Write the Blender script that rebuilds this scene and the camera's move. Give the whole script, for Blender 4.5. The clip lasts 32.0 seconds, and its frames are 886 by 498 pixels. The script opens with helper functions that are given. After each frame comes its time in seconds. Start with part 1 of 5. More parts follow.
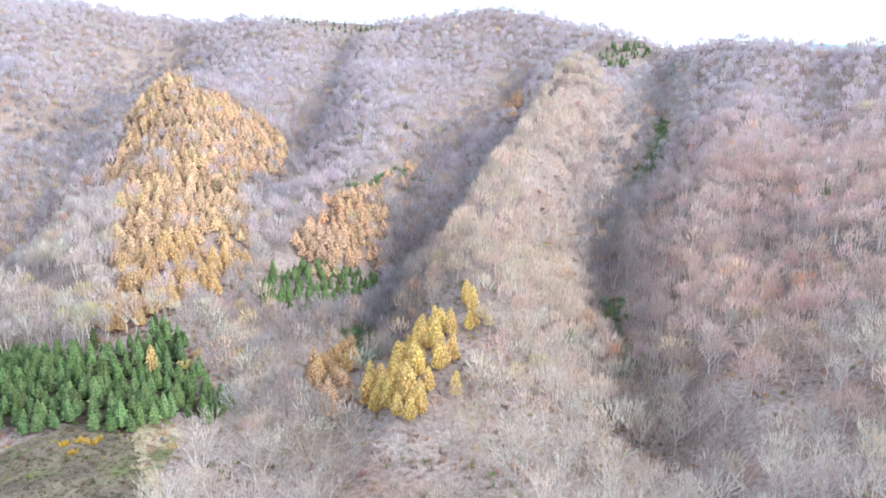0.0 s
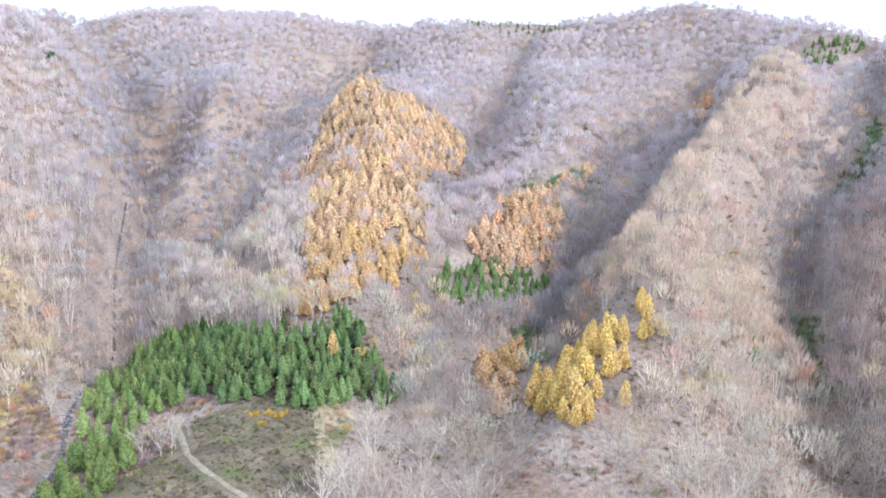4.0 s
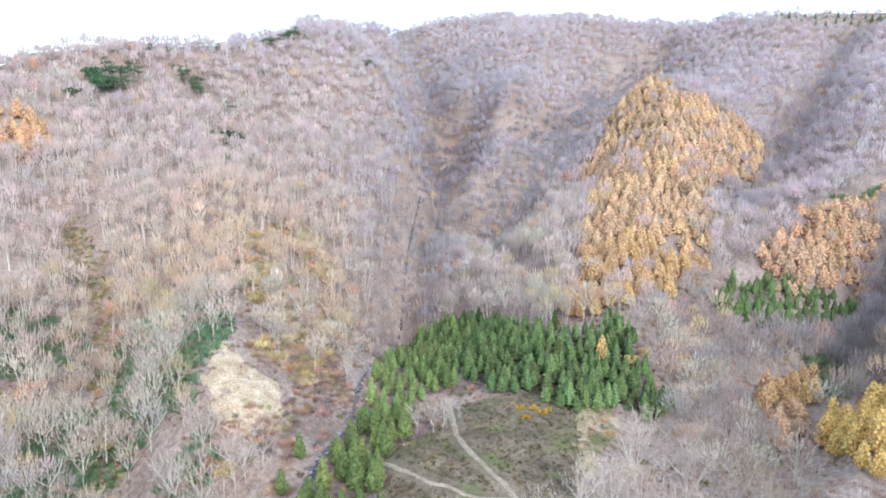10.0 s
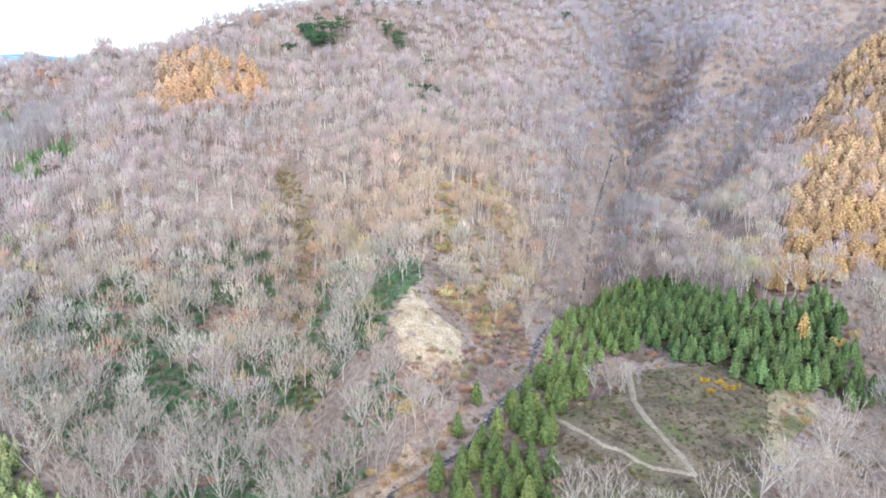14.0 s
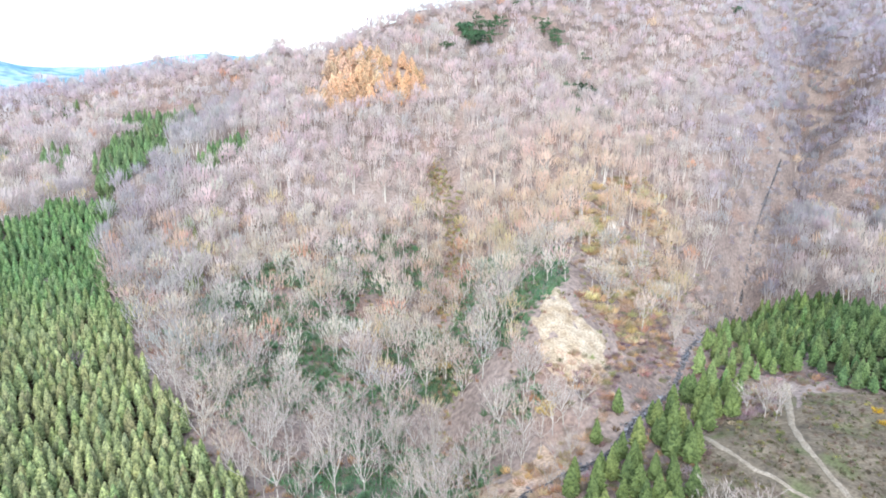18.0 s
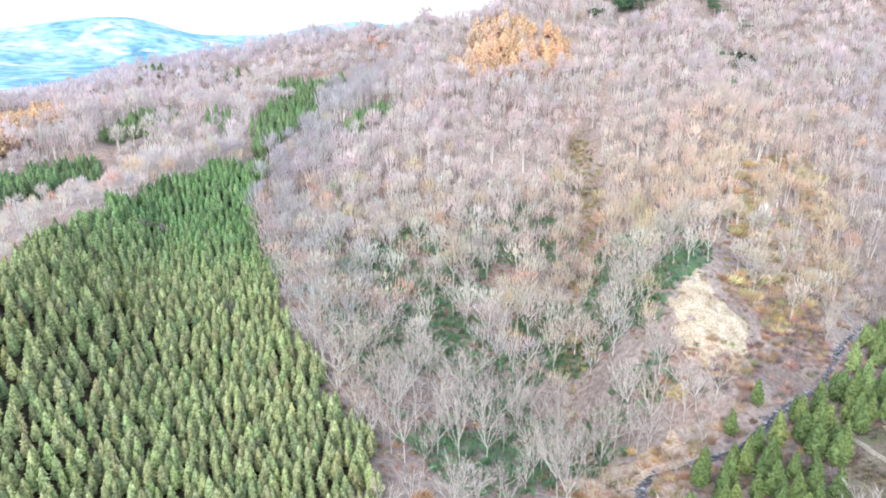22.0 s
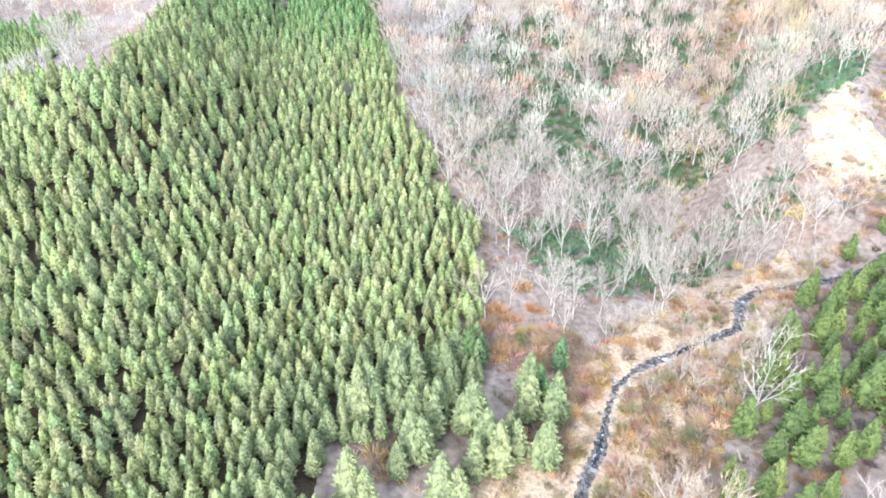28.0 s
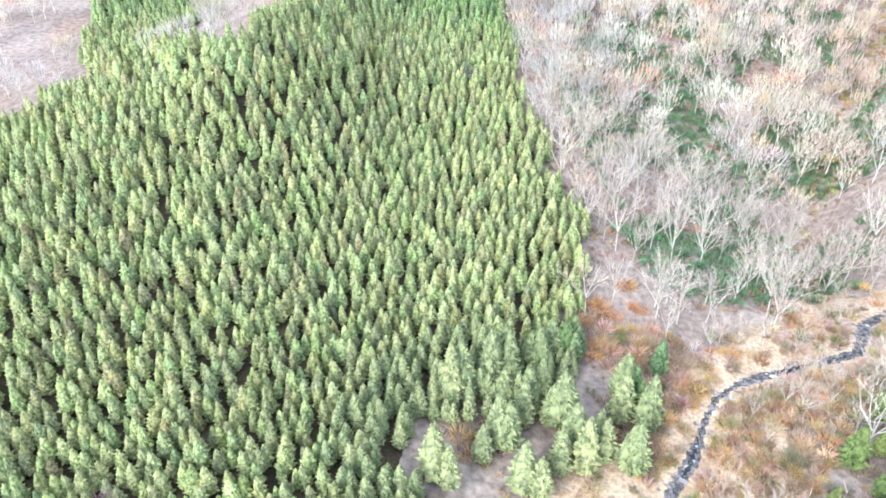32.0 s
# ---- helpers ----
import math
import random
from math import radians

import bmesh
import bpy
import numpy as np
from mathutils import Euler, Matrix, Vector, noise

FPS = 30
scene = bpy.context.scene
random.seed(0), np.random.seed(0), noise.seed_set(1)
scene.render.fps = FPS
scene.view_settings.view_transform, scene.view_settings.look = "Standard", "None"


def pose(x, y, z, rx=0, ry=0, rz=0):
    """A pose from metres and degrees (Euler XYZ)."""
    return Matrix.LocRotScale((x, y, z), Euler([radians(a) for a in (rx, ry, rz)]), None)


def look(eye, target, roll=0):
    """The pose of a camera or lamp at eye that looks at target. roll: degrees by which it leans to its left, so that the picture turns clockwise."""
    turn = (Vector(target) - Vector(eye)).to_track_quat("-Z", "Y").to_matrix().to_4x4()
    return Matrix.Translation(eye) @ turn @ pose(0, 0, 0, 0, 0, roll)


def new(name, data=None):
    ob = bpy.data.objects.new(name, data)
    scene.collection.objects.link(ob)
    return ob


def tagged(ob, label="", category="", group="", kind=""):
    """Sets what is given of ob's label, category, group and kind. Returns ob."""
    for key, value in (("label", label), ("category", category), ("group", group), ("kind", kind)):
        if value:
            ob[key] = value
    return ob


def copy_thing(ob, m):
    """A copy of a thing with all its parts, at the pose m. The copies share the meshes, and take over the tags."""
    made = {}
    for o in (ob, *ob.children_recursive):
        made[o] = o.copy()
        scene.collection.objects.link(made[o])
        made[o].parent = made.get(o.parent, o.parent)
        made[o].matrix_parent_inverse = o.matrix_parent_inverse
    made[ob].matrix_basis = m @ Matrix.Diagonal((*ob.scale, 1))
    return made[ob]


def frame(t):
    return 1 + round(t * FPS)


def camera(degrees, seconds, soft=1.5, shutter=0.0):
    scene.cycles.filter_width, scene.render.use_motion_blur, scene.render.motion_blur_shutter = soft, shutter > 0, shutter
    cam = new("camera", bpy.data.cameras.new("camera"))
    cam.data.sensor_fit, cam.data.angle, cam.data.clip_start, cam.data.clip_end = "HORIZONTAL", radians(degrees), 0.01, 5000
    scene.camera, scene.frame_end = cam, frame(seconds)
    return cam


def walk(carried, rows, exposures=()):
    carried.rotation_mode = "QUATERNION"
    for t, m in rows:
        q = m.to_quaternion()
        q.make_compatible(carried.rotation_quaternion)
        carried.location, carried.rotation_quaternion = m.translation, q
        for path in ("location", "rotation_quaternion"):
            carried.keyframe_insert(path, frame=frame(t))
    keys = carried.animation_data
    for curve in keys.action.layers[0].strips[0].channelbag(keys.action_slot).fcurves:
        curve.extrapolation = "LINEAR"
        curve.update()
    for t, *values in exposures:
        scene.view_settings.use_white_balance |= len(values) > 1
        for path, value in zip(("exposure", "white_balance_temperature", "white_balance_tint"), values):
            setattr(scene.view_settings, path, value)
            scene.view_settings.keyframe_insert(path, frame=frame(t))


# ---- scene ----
EXPOSURES = [(0.0, 0.83, 5650, 10), (8.0, 0.68, 5650, 10), (13.0, 0.53, 5650, 10), (14.5, 0.5, 5650, 10), (17.0, 0.72, 5650, 10), (20.0, 0.8, 5650, 10), (24.0, 0.98, 5650, 10), (26.0, 1.26, 5650, 9), (32.0, 1.4, 5650, 8)]
# ---- camera: hovers in one spot and pans left, dipping towards the end ----
EYE = (0.0, 0.0, 120.0)
# seconds, heading (left of the first view), pitch, roll, in degrees
PATH = [
    (0.0, -0.00, -11.08, -0.05),
    (0.5, 1.75, -11.06, -0.05),
    (1.0, 3.52, -11.05, -0.05),
    (1.5, 5.32, -11.05, -0.08),
    (2.0, 7.15, -11.04, -0.07),
    (2.5, 9.01, -11.05, -0.09),
    (3.0, 10.85, -11.06, -0.07),
    (3.5, 12.45, -11.04, -0.06),
    (5.5, 19.61, -11.01, -0.06),
    (6.0, 21.90, -11.00, -0.05),
    (6.5, 24.06, -11.00, -0.04),
    (7.0, 26.16, -10.99, -0.03),
    (7.5, 28.27, -10.96, -0.01),
    (8.0, 30.28, -10.95, -0.00),
    (8.5, 31.98, -10.94, 0.02),
    (9.0, 33.57, -10.94, 0.04),
    (9.5, 34.88, -10.92, 0.05),
    (10.0, 36.16, -10.92, 0.05),
    (10.5, 37.93, -10.93, 0.03),
    (11.0, 40.09, -10.92, 0.07),
    (11.5, 42.21, -10.92, 0.09),
    (12.0, 44.24, -10.91, 0.08),
    (12.5, 46.26, -10.90, 0.09),
    (13.0, 48.14, -10.89, 0.08),
    (13.5, 49.80, -11.11, 0.08),
    (14.0, 51.27, -14.42, -0.02),
    (14.5, 52.72, -14.41, -0.01),
    (16.5, 57.98, -14.62, 0.01),
    (17.0, 59.67, -14.60, 0.02),
    (17.5, 61.29, -14.59, 0.03),
    (18.0, 63.26, -14.55, 0.05),
    (18.5, 65.15, -14.53, 0.06),
    (19.0, 66.66, -14.53, 0.08),
    (19.5, 68.06, -16.61, 0.06),
    (20.0, 69.51, -17.10, 0.02),
    (20.5, 70.92, -17.05, 0.02),
    (21.0, 72.16, -17.00, 0.04),
    (21.5, 73.26, -16.97, 0.05),
    (22.0, 74.38, -16.92, 0.04),
    (22.5, 75.55, -17.45, 0.10),
    (23.0, 76.69, -18.63, 0.04),
    (23.5, 77.86, -19.42, 0.09),
    (24.0, 78.71, -22.28, -0.02),
    (24.5, 79.26, -23.82, -0.03),
    (25.0, 79.78, -24.49, -0.06),
    (25.5, 80.28, -27.61, -0.09),
    (26.0, 80.82, -29.35, -0.09),
    (26.5, 81.37, -33.01, -0.18),
    (28.5, 85.60, -32.93, -0.18),
    (29.0, 87.12, -32.91, -0.09),
    (29.5, 87.81, -32.89, -0.10),
    (30.0, 88.88, -32.87, -0.10),
    (30.5, 90.26, -32.87, -0.06),
    (31.0, 91.65, -32.85, -0.06),
    (31.5, 93.03, -32.84, -0.02),
    (32.0, 94.22, -34.47, -0.06),
]
cam = camera(63.43, 32.0, soft=1.8)
walk(cam, [(t, pose(*EYE, 90 + p, r, h)) for t, h, p, r in PATH], exposures=EXPOSURES)

# ---- daylight: thin high cloud, soft low sun from behind and to the right of the first view ----
SUN_HEADING, SUN_HEIGHT = -124.0, 30.0
world = bpy.data.worlds.new("sky")
scene.world = world
world.use_nodes = True
wn = world.node_tree.nodes
sky = wn.new("ShaderNodeTexSky")
sky.sky_type = "NISHITA"
sky.sun_disc = False
sky.sun_elevation = radians(SUN_HEIGHT)
sky.sun_rotation = radians(-SUN_HEADING)
sky.dust_density = 1.0
sky.air_density = 1.0
wn["Background"].inputs["Strength"].default_value = 0.1
veil = wn.new("ShaderNodeMixRGB")  # thin bright cloud over the whole sky
veil.blend_type, veil.inputs[0].default_value, veil.inputs[2].default_value = "ADD", 1.0, (5.2, 5.3, 5.6, 1)
world.node_tree.links.new(sky.outputs[0], veil.inputs[1])
world.node_tree.links.new(veil.outputs[0], wn["Background"].inputs[0])
sun = new("sun", bpy.data.lights.new("sun", "SUN"))
sun.data.energy, sun.data.angle, sun.data.color = 2.0, radians(24), (1.0, 0.94, 0.86)
a, b = radians(SUN_HEADING), radians(SUN_HEIGHT)
sun.matrix_world = look((-math.sin(a) * math.cos(b) * 500, math.cos(a) * math.cos(b) * 500, math.sin(b) * 500 + 100), (0, 0, 100))

# ---- materials ----
def nodes_of(m):
    m.use_nodes = True
    return m.node_tree.nodes, m.node_tree.links, m.node_tree.nodes["Principled BSDF"]


def noise_node(n, l, scale, detail=4.0, space="Object"):
    co = n.new("ShaderNodeTexCoord")
    tex = n.new("ShaderNodeTexNoise")
    tex.inputs["Scale"].default_value, tex.inputs["Detail"].default_value = scale, detail
    l.new(co.outputs[space], tex.inputs["Vector"])
    return tex


def ramp_node(n, l, source, stops):
    r = n.new("ShaderNodeValToRGB")
    e = r.color_ramp.elements
    while len(e) < len(stops):
        e.new(0.5)
    for el, (p, c) in zip(e, stops):
        el.position, el.color = p, (*c, 1)
    l.new(source, r.inputs[0])
    return r


def mix_node(n, l, a, b, fac, kind="MIX"):
    m = n.new("ShaderNodeMixRGB")
    m.blend_type = kind
    for sock, v in ((m.inputs[0], fac), (m.inputs[1], a), (m.inputs[2], b)):
        if isinstance(v, bpy.types.NodeSocket):
            l.new(v, sock)
        else:
            sock.default_value = v if isinstance(v, float) else (*v, 1)
    return m.outputs[0]


def mottled(name, stops, scale, fine=None, rough=0.9, bump=0.0, second=None):
    """Two-scale mottling: stops over coarse noise, times finer grain."""
    m = bpy.data.materials.new(name)
    n, l, p = nodes_of(m)
    col = ramp_node(n, l, noise_node(n, l, scale).outputs[0], stops).outputs[0]
    if second:
        mask = ramp_node(n, l, noise_node(n, l, second[0], 3).outputs[0], [(second[2], (0, 0, 0)), (second[3], (1, 1, 1))]).outputs[0]
        col = mix_node(n, l, col, second[1], mask)
    if fine:
        g = ramp_node(n, l, noise_node(n, l, fine, 6).outputs[0], [(0.3, (0.6, 0.6, 0.6)), (0.7, (1.3, 1.3, 1.3))]).outputs[0]
        col = mix_node(n, l, col, g, 1.0, "MULTIPLY")
    l.new(col, p.inputs["Base Color"])
    p.inputs["Roughness"].default_value = rough
    p.inputs["Specular IOR Level"].default_value = 0.2
    if bump:
        b = n.new("ShaderNodeBump")
        b.inputs["Strength"].default_value, b.inputs["Distance"].default_value = bump, 0.5
        l.new(noise_node(n, l, fine or scale * 8, 6).outputs[0], b.inputs["Height"])
        l.new(b.outputs[0], p.inputs["Normal"])
    return m


def let_light_in(n, l, p, share):
    """Leaves and twigs pass on part of the light that falls on their far side."""
    tr = n.new("ShaderNodeBsdfTranslucent")
    l.new(p.inputs["Base Color"].links[0].from_socket, tr.inputs["Color"])
    mx = n.new("ShaderNodeMixShader")
    mx.inputs[0].default_value = share
    l.new(p.outputs[0], mx.inputs[1])
    l.new(tr.outputs[0], mx.inputs[2])
    l.new(mx.outputs[0], n["Material Output"].inputs["Surface"])


def tufted(n, l, p, grain, deep):
    """Fine tufts: relief between sprays, with the shade of the gaps put into the colour."""
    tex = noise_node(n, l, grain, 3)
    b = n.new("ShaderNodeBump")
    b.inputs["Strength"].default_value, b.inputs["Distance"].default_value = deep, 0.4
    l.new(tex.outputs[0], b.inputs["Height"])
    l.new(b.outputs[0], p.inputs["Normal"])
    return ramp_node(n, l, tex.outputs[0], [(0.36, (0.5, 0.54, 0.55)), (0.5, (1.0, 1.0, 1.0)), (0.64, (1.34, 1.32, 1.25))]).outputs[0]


def tinted(name, rough=0.9, grain=0.5, leaf=0.0, deep=0.0, soft=False):
    """Colour of each plant from its own tint, with grain."""
    m = bpy.data.materials.new(name)
    n, l, p = nodes_of(m)
    at = n.new("ShaderNodeAttribute")
    at.attribute_name = "tint"
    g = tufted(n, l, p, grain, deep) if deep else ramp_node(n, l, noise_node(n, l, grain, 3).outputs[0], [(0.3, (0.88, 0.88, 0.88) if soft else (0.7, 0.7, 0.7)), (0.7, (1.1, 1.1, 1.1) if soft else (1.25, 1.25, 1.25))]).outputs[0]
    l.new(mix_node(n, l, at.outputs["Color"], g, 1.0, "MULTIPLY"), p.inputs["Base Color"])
    p.inputs["Roughness"].default_value = rough
    p.inputs["Specular IOR Level"].default_value = 0.15
    if leaf:
        let_light_in(n, l, p, leaf)
    return m


def varied(name, stops, grain=0.5, rough=0.9, leaf=0.0, deep=0.0):
    """Colour of each plant by its own random number, with grain."""
    m = bpy.data.materials.new(name)
    n, l, p = nodes_of(m)
    info = n.new("ShaderNodeObjectInfo")
    col = ramp_node(n, l, info.outputs["Random"], stops).outputs[0]
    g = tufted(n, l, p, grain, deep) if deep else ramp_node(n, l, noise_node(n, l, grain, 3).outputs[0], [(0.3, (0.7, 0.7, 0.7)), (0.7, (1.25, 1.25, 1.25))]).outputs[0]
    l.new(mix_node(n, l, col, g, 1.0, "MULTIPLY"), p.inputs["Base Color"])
    p.inputs["Roughness"].default_value = rough
    p.inputs["Specular IOR Level"].default_value = 0.15
    if leaf:
        let_light_in(n, l, p, leaf)
    return m


M_litter = mottled("leaf_litter", [(0.3, (0.22, 0.17, 0.14)), (0.5, (0.33, 0.26, 0.215)), (0.7, (0.41, 0.335, 0.28))], 0.03, 0.6, 0.95, 0.6,
                   (0.035, (0.32, 0.225, 0.175), 0.54, 0.68))
# haze painted in: bluish base colours for the distant plain and ranges
M_plain = mottled("hazy_far_fields", [(0.36, (0.17, 0.34, 0.42)), (0.47, (0.25, 0.43, 0.50)), (0.56, (0.33, 0.50, 0.55)), (0.64, (0.42, 0.55, 0.58))], 0.006, 0.02, 0.95, 0.0, (0.0045, (0.50, 0.57, 0.58), 0.57, 0.63))
M_scar = mottled("bare_earth", [(0.3, (0.38, 0.29, 0.18)), (0.5, (0.52, 0.42, 0.29)), (0.68, (0.63, 0.54, 0.39))], 0.22, 1.6, 0.95, 0.8)
M_meadow = mottled("rough_grass", [(0.3, (0.12, 0.10, 0.07)), (0.5, (0.21, 0.17, 0.115)), (0.7, (0.28, 0.23, 0.155))], 0.15, 1.1, 0.95, 0.7, (0.07, (0.17, 0.18, 0.08), 0.52, 0.66))
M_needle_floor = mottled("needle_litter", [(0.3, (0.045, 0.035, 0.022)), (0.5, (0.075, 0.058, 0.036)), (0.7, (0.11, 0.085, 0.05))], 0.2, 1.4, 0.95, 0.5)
M_path = mottled("earth_track", [(0.3, (0.32, 0.27, 0.19)), (0.7, (0.46, 0.39, 0.29))], 0.3, 2.0, 0.95, 0.4)
M_straw = mottled("dry_straw", [(0.3, (0.33, 0.27, 0.16)), (0.5, (0.43, 0.35, 0.22)), (0.7, (0.54, 0.45, 0.29))], 0.2, 1.5, 0.95, 0.6, (0.12, (0.19, 0.19, 0.09), 0.48, 0.62))
M_bed = mottled("stream_gravel", [(0.35, (0.06, 0.055, 0.05)), (0.5, (0.14, 0.13, 0.125)), (0.68, (0.30, 0.28, 0.27))], 0.8, 3.0, 0.9, 0.6)
M_bank = mottled("dry_bank", [(0.3, (0.40, 0.28, 0.18)), (0.5, (0.54, 0.40, 0.27)), (0.7, (0.63, 0.49, 0.35))], 0.12, 1.2, 0.95, 0.6, (0.06, (0.40, 0.28, 0.22), 0.54, 0.68))
M_rock = varied("grey_rock", [(0.0, (0.16, 0.15, 0.15)), (0.6, (0.30, 0.29, 0.30)), (1.0, (0.50, 0.49, 0.49))], 1.5)
M_water = mottled("stream_water", [(0.45, (0.02, 0.025, 0.03)), (0.6, (0.05, 0.055, 0.06)), (0.68, (0.6, 0.62, 0.66))], 0.5, None, 0.12, 0.0)
M_pool = mottled("still_water", [(0.3, (0.10, 0.12, 0.14)), (0.7, (0.16, 0.18, 0.21))], 0.3, None, 0.04, 0.0)
M_plant = tinted("plant_tint", grain=0.35, leaf=0.45, soft=True)
M_needles = tinted("needle_tint", 0.9, 1.5, leaf=0.2, deep=0.8)
M_gold = tinted("golden_needles", 0.9, 1.2, leaf=0.42, deep=0.4)
M_bark = tinted("bark_tint", 0.9, 1.5)

# ---- the lie of the land: lines of ridges, spurs, gullies and terraces (x, y, height) ----
LINES = {
    "main_stream": [(-90, 38, 2), (-103, 46, 4), (-116, 54, 5), (-131, 88, 6), (-142, 97, 7), (-156, 137, 8), (-182, 191, 10), (-236, 285, 12), (-292, 355, 20), (-313, 390, 40)],
    "main_gorge": [(-447, 625, 71), (-524, 725, 105), (-696, 875, 179), (-850, 988, 224)],
    "gorge_edge": [(-605, 648, 199), (-532, 614, 167), (-459, 568, 133), (-387, 511, 96), (-340, 440, 63), (-304, 364, 32)],
    "far_side": [(-446, 644, 73), (-490, 748, 122), (-620, 885, 181), (-425, 701, 90)],
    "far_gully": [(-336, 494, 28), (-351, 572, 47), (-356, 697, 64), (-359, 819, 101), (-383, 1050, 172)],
    "far_spur": [(-388, 601, 91), (-462, 766, 148), (-582, 997, 227)],
    "back_ridge": [(-849, 989, 258), (-817, 1110, 273), (-695, 1190, 278), (-552, 1222, 264), (-461, 1259, 259), (-254, 1165, 261), (-423, 1233, 251), (-225, 1133, 256), (-137, 1109, 248), (-30, 1154, 246), (60, 1090, 256), (115, 1060, 262), (199, 986, 224), (281, 888, 190), (334, 790, 188), (384, 735, 184), (420, 690, 176)],
    "hill_crest": [(-850, 990, 258), (-720, 830, 240), (-634, 683, 220), (-626, 564, 203), (-619, 479, 187), (-621, 413, 180), (-617, 300, 161), (-607, 250, 148), (-624, 205, 136), (-671, 143, 124), (-743, 58, 107), (-797, -37, 93), (-812, -113, 74)],
    "hill_gully": [(-389, 200, 43), (-318, 169, 16), (-244, 123, 7), (-190, 98, 1)],
    "hill_rib_left": [(-215, 55, 6), (-288, 84, 16), (-361, 113, 28), (-418, 140, 48), (-489, 183, 80)],
    "hill_rib_right": [(-233, 177, 41), (-265, 205, 45), (-312, 250, 57), (-358, 297, 76), (-224, 200, 28), (-251, 236, 31), (-301, 293, 43), (-474, 337, 103), (-448, 480, 109)],
    "scar": [(-218, 156, 37), (-212, 153, 35), (-202, 150, 30), (-194, 146, 25), (-186, 143, 21), (-180, 140, 17)],
    "scar_flanks": [(-207, 141, 29), (-196, 135, 23), (-193, 161, 23), (-182, 154, 17), (-222, 147, 33), (-207, 167, 29), (-167, 146, 15), (-174, 168, 8)],
    "side_valley": [(-103, 29, 2), (-139, 27, 6), (-168, 27, 10), (-225, 17, 18), (-294, 13, 25), (-372, 2, 31), (-436, 27, 50), (-504, 57, 67), (-589, 97, 76)],
    "plantation": [(-68, -67, 9), (-80, -14, 7), (-118, -43, 13), (-110, -32, 9), (-150, -43, 18), (-204, -28, 22), (-359, -27, 38), (-273, -53, 36)],
    "plantation_crest": [(-186, -131, 36), (-191, -76, 57), (-209, -73, 56), (-234, -73, 53), (-276, -71, 53), (-325, -57, 51), (-370, -36, 47), (-410, -15, 45)],
    "beyond_crest": [(-217, -92, 47), (-238, -89, 46), (-266, -89, 43), (-314, -86, 43), (-370, -70, 41), (-421, -47, 37), (-467, -23, 35), (-461, -93, 37), (-519, -56, 47)],
    "far_left_hills": [(-666, -83, 57), (-563, -147, 53), (-482, -159, 50), (-716, -11, 79), (-503, -189, 47)],
    "spur_crest": [(-15, 209, 9), (-4, 286, 17), (11, 345, 27), (18, 414, 44), (37, 495, 72), (81, 591, 105), (122, 705, 155)],
    "spur_foot": [(23, 233, 15), (33, 177, 14), (-28, 180, 12), (2, 180, 11)],
    "spur_face": [(61, 436, 42), (57, 325, 17), (58, 235, 11)],
    "right_ravine": [(81, 202, 1), (81, 244, 3), (77, 294, 6)],
    "ravine_upper": [(90, 401, 9), (101, 467, 32), (132, 551, 63), (194, 658, 101), (238, 785, 149)],
    "left_valley": [(-36, 186, 6), (-38, 277, -1), (-38, 350, 3), (-32, 425, 22)],
    "valley_upper": [(-9, 493, 26), (21, 578, 45), (58, 699, 77), (102, 829, 133)],
    "valley_side": [(-109, 617, 60), (-150, 730, 96), (-121, 811, 125), (-176, 1028, 190), (21, 745, 90), (33, 931, 162), (75, 1026, 212)],
    "larch_two_slope": [(-67, 454, 36), (-56, 534, 57), (-44, 670, 106), (-55, 856, 163)],
    "right_spur": [(272, 646, 118), (203, 473, 73), (156, 357, 31), (122, 281, 20), (96, 183, 19), (182, 289, 41), (111, 168, 30), (227, 412, 68), (286, 472, 91), (183, 560, 66), (134, 420, 27), (106, 325, 10)],
    "east_slope": [(280, 514, 85), (305, 563, 100), (330, 612, 118), (286, 476, 88), (315, 528, 101), (352, 594, 121), (283, 591, 99), (308, 645, 114), (258, 645, 112)],
    "larch_crest": [(-124, 310, 21), (-146, 380, 28), (-166, 448, 52), (-193, 565, 84), (-251, 694, 133), (-266, 744, 138), (-205, 732, 114), (-282, 679, 114)],
    "terrace": [(-112, 191, 17), (-90, 158, 17), (-127, 164, 16), (-119, 233, 17), (-79, 178, 14), (-97, 226, 16), (-299, 447, 25), (-238, 390, 23), (-184, 347, 20), (-91, 77, 12), (-96, 58, 7), (-128, 138, 14)],
}
BEHIND = [(60, 60, 8), (150, 60, 22), (0, -120, 15), (90, -60, 20), (-40, -330, 45), (260, -200, 60), (420, 250, 90), (250, 80, 45), (-300, -420, 60),
          (0, 60, 6), (0, 120, 8), (500, 500, 140), (620, 0, 120), (100, -650, 110), (-700, -480, 30)]


def smooth(e0, e1, v):
    u = np.clip((v - e0) / (e1 - e0), 0, 1)
    return u * u * (3 - 2 * u)


def lattice(x, y, cell, seed):
    """Smooth value noise, -1 to 1."""
    x, y = np.asarray(x, float) / cell, np.asarray(y, float) / cell
    i, j = np.floor(x), np.floor(y)
    u, v = x - i, y - j
    u, v = u * u * (3 - 2 * u), v * v * (3 - 2 * v)

    def h(a, b):
        q = np.sin(a * 127.1 + b * 311.7 + seed * 74.7) * 43758.5453
        return (q - np.floor(q)) * 2 - 1
    return (h(i, j) * (1 - u) + h(i + 1, j) * u) * (1 - v) + (h(i, j + 1) * (1 - u) + h(i + 1, j + 1) * u) * v


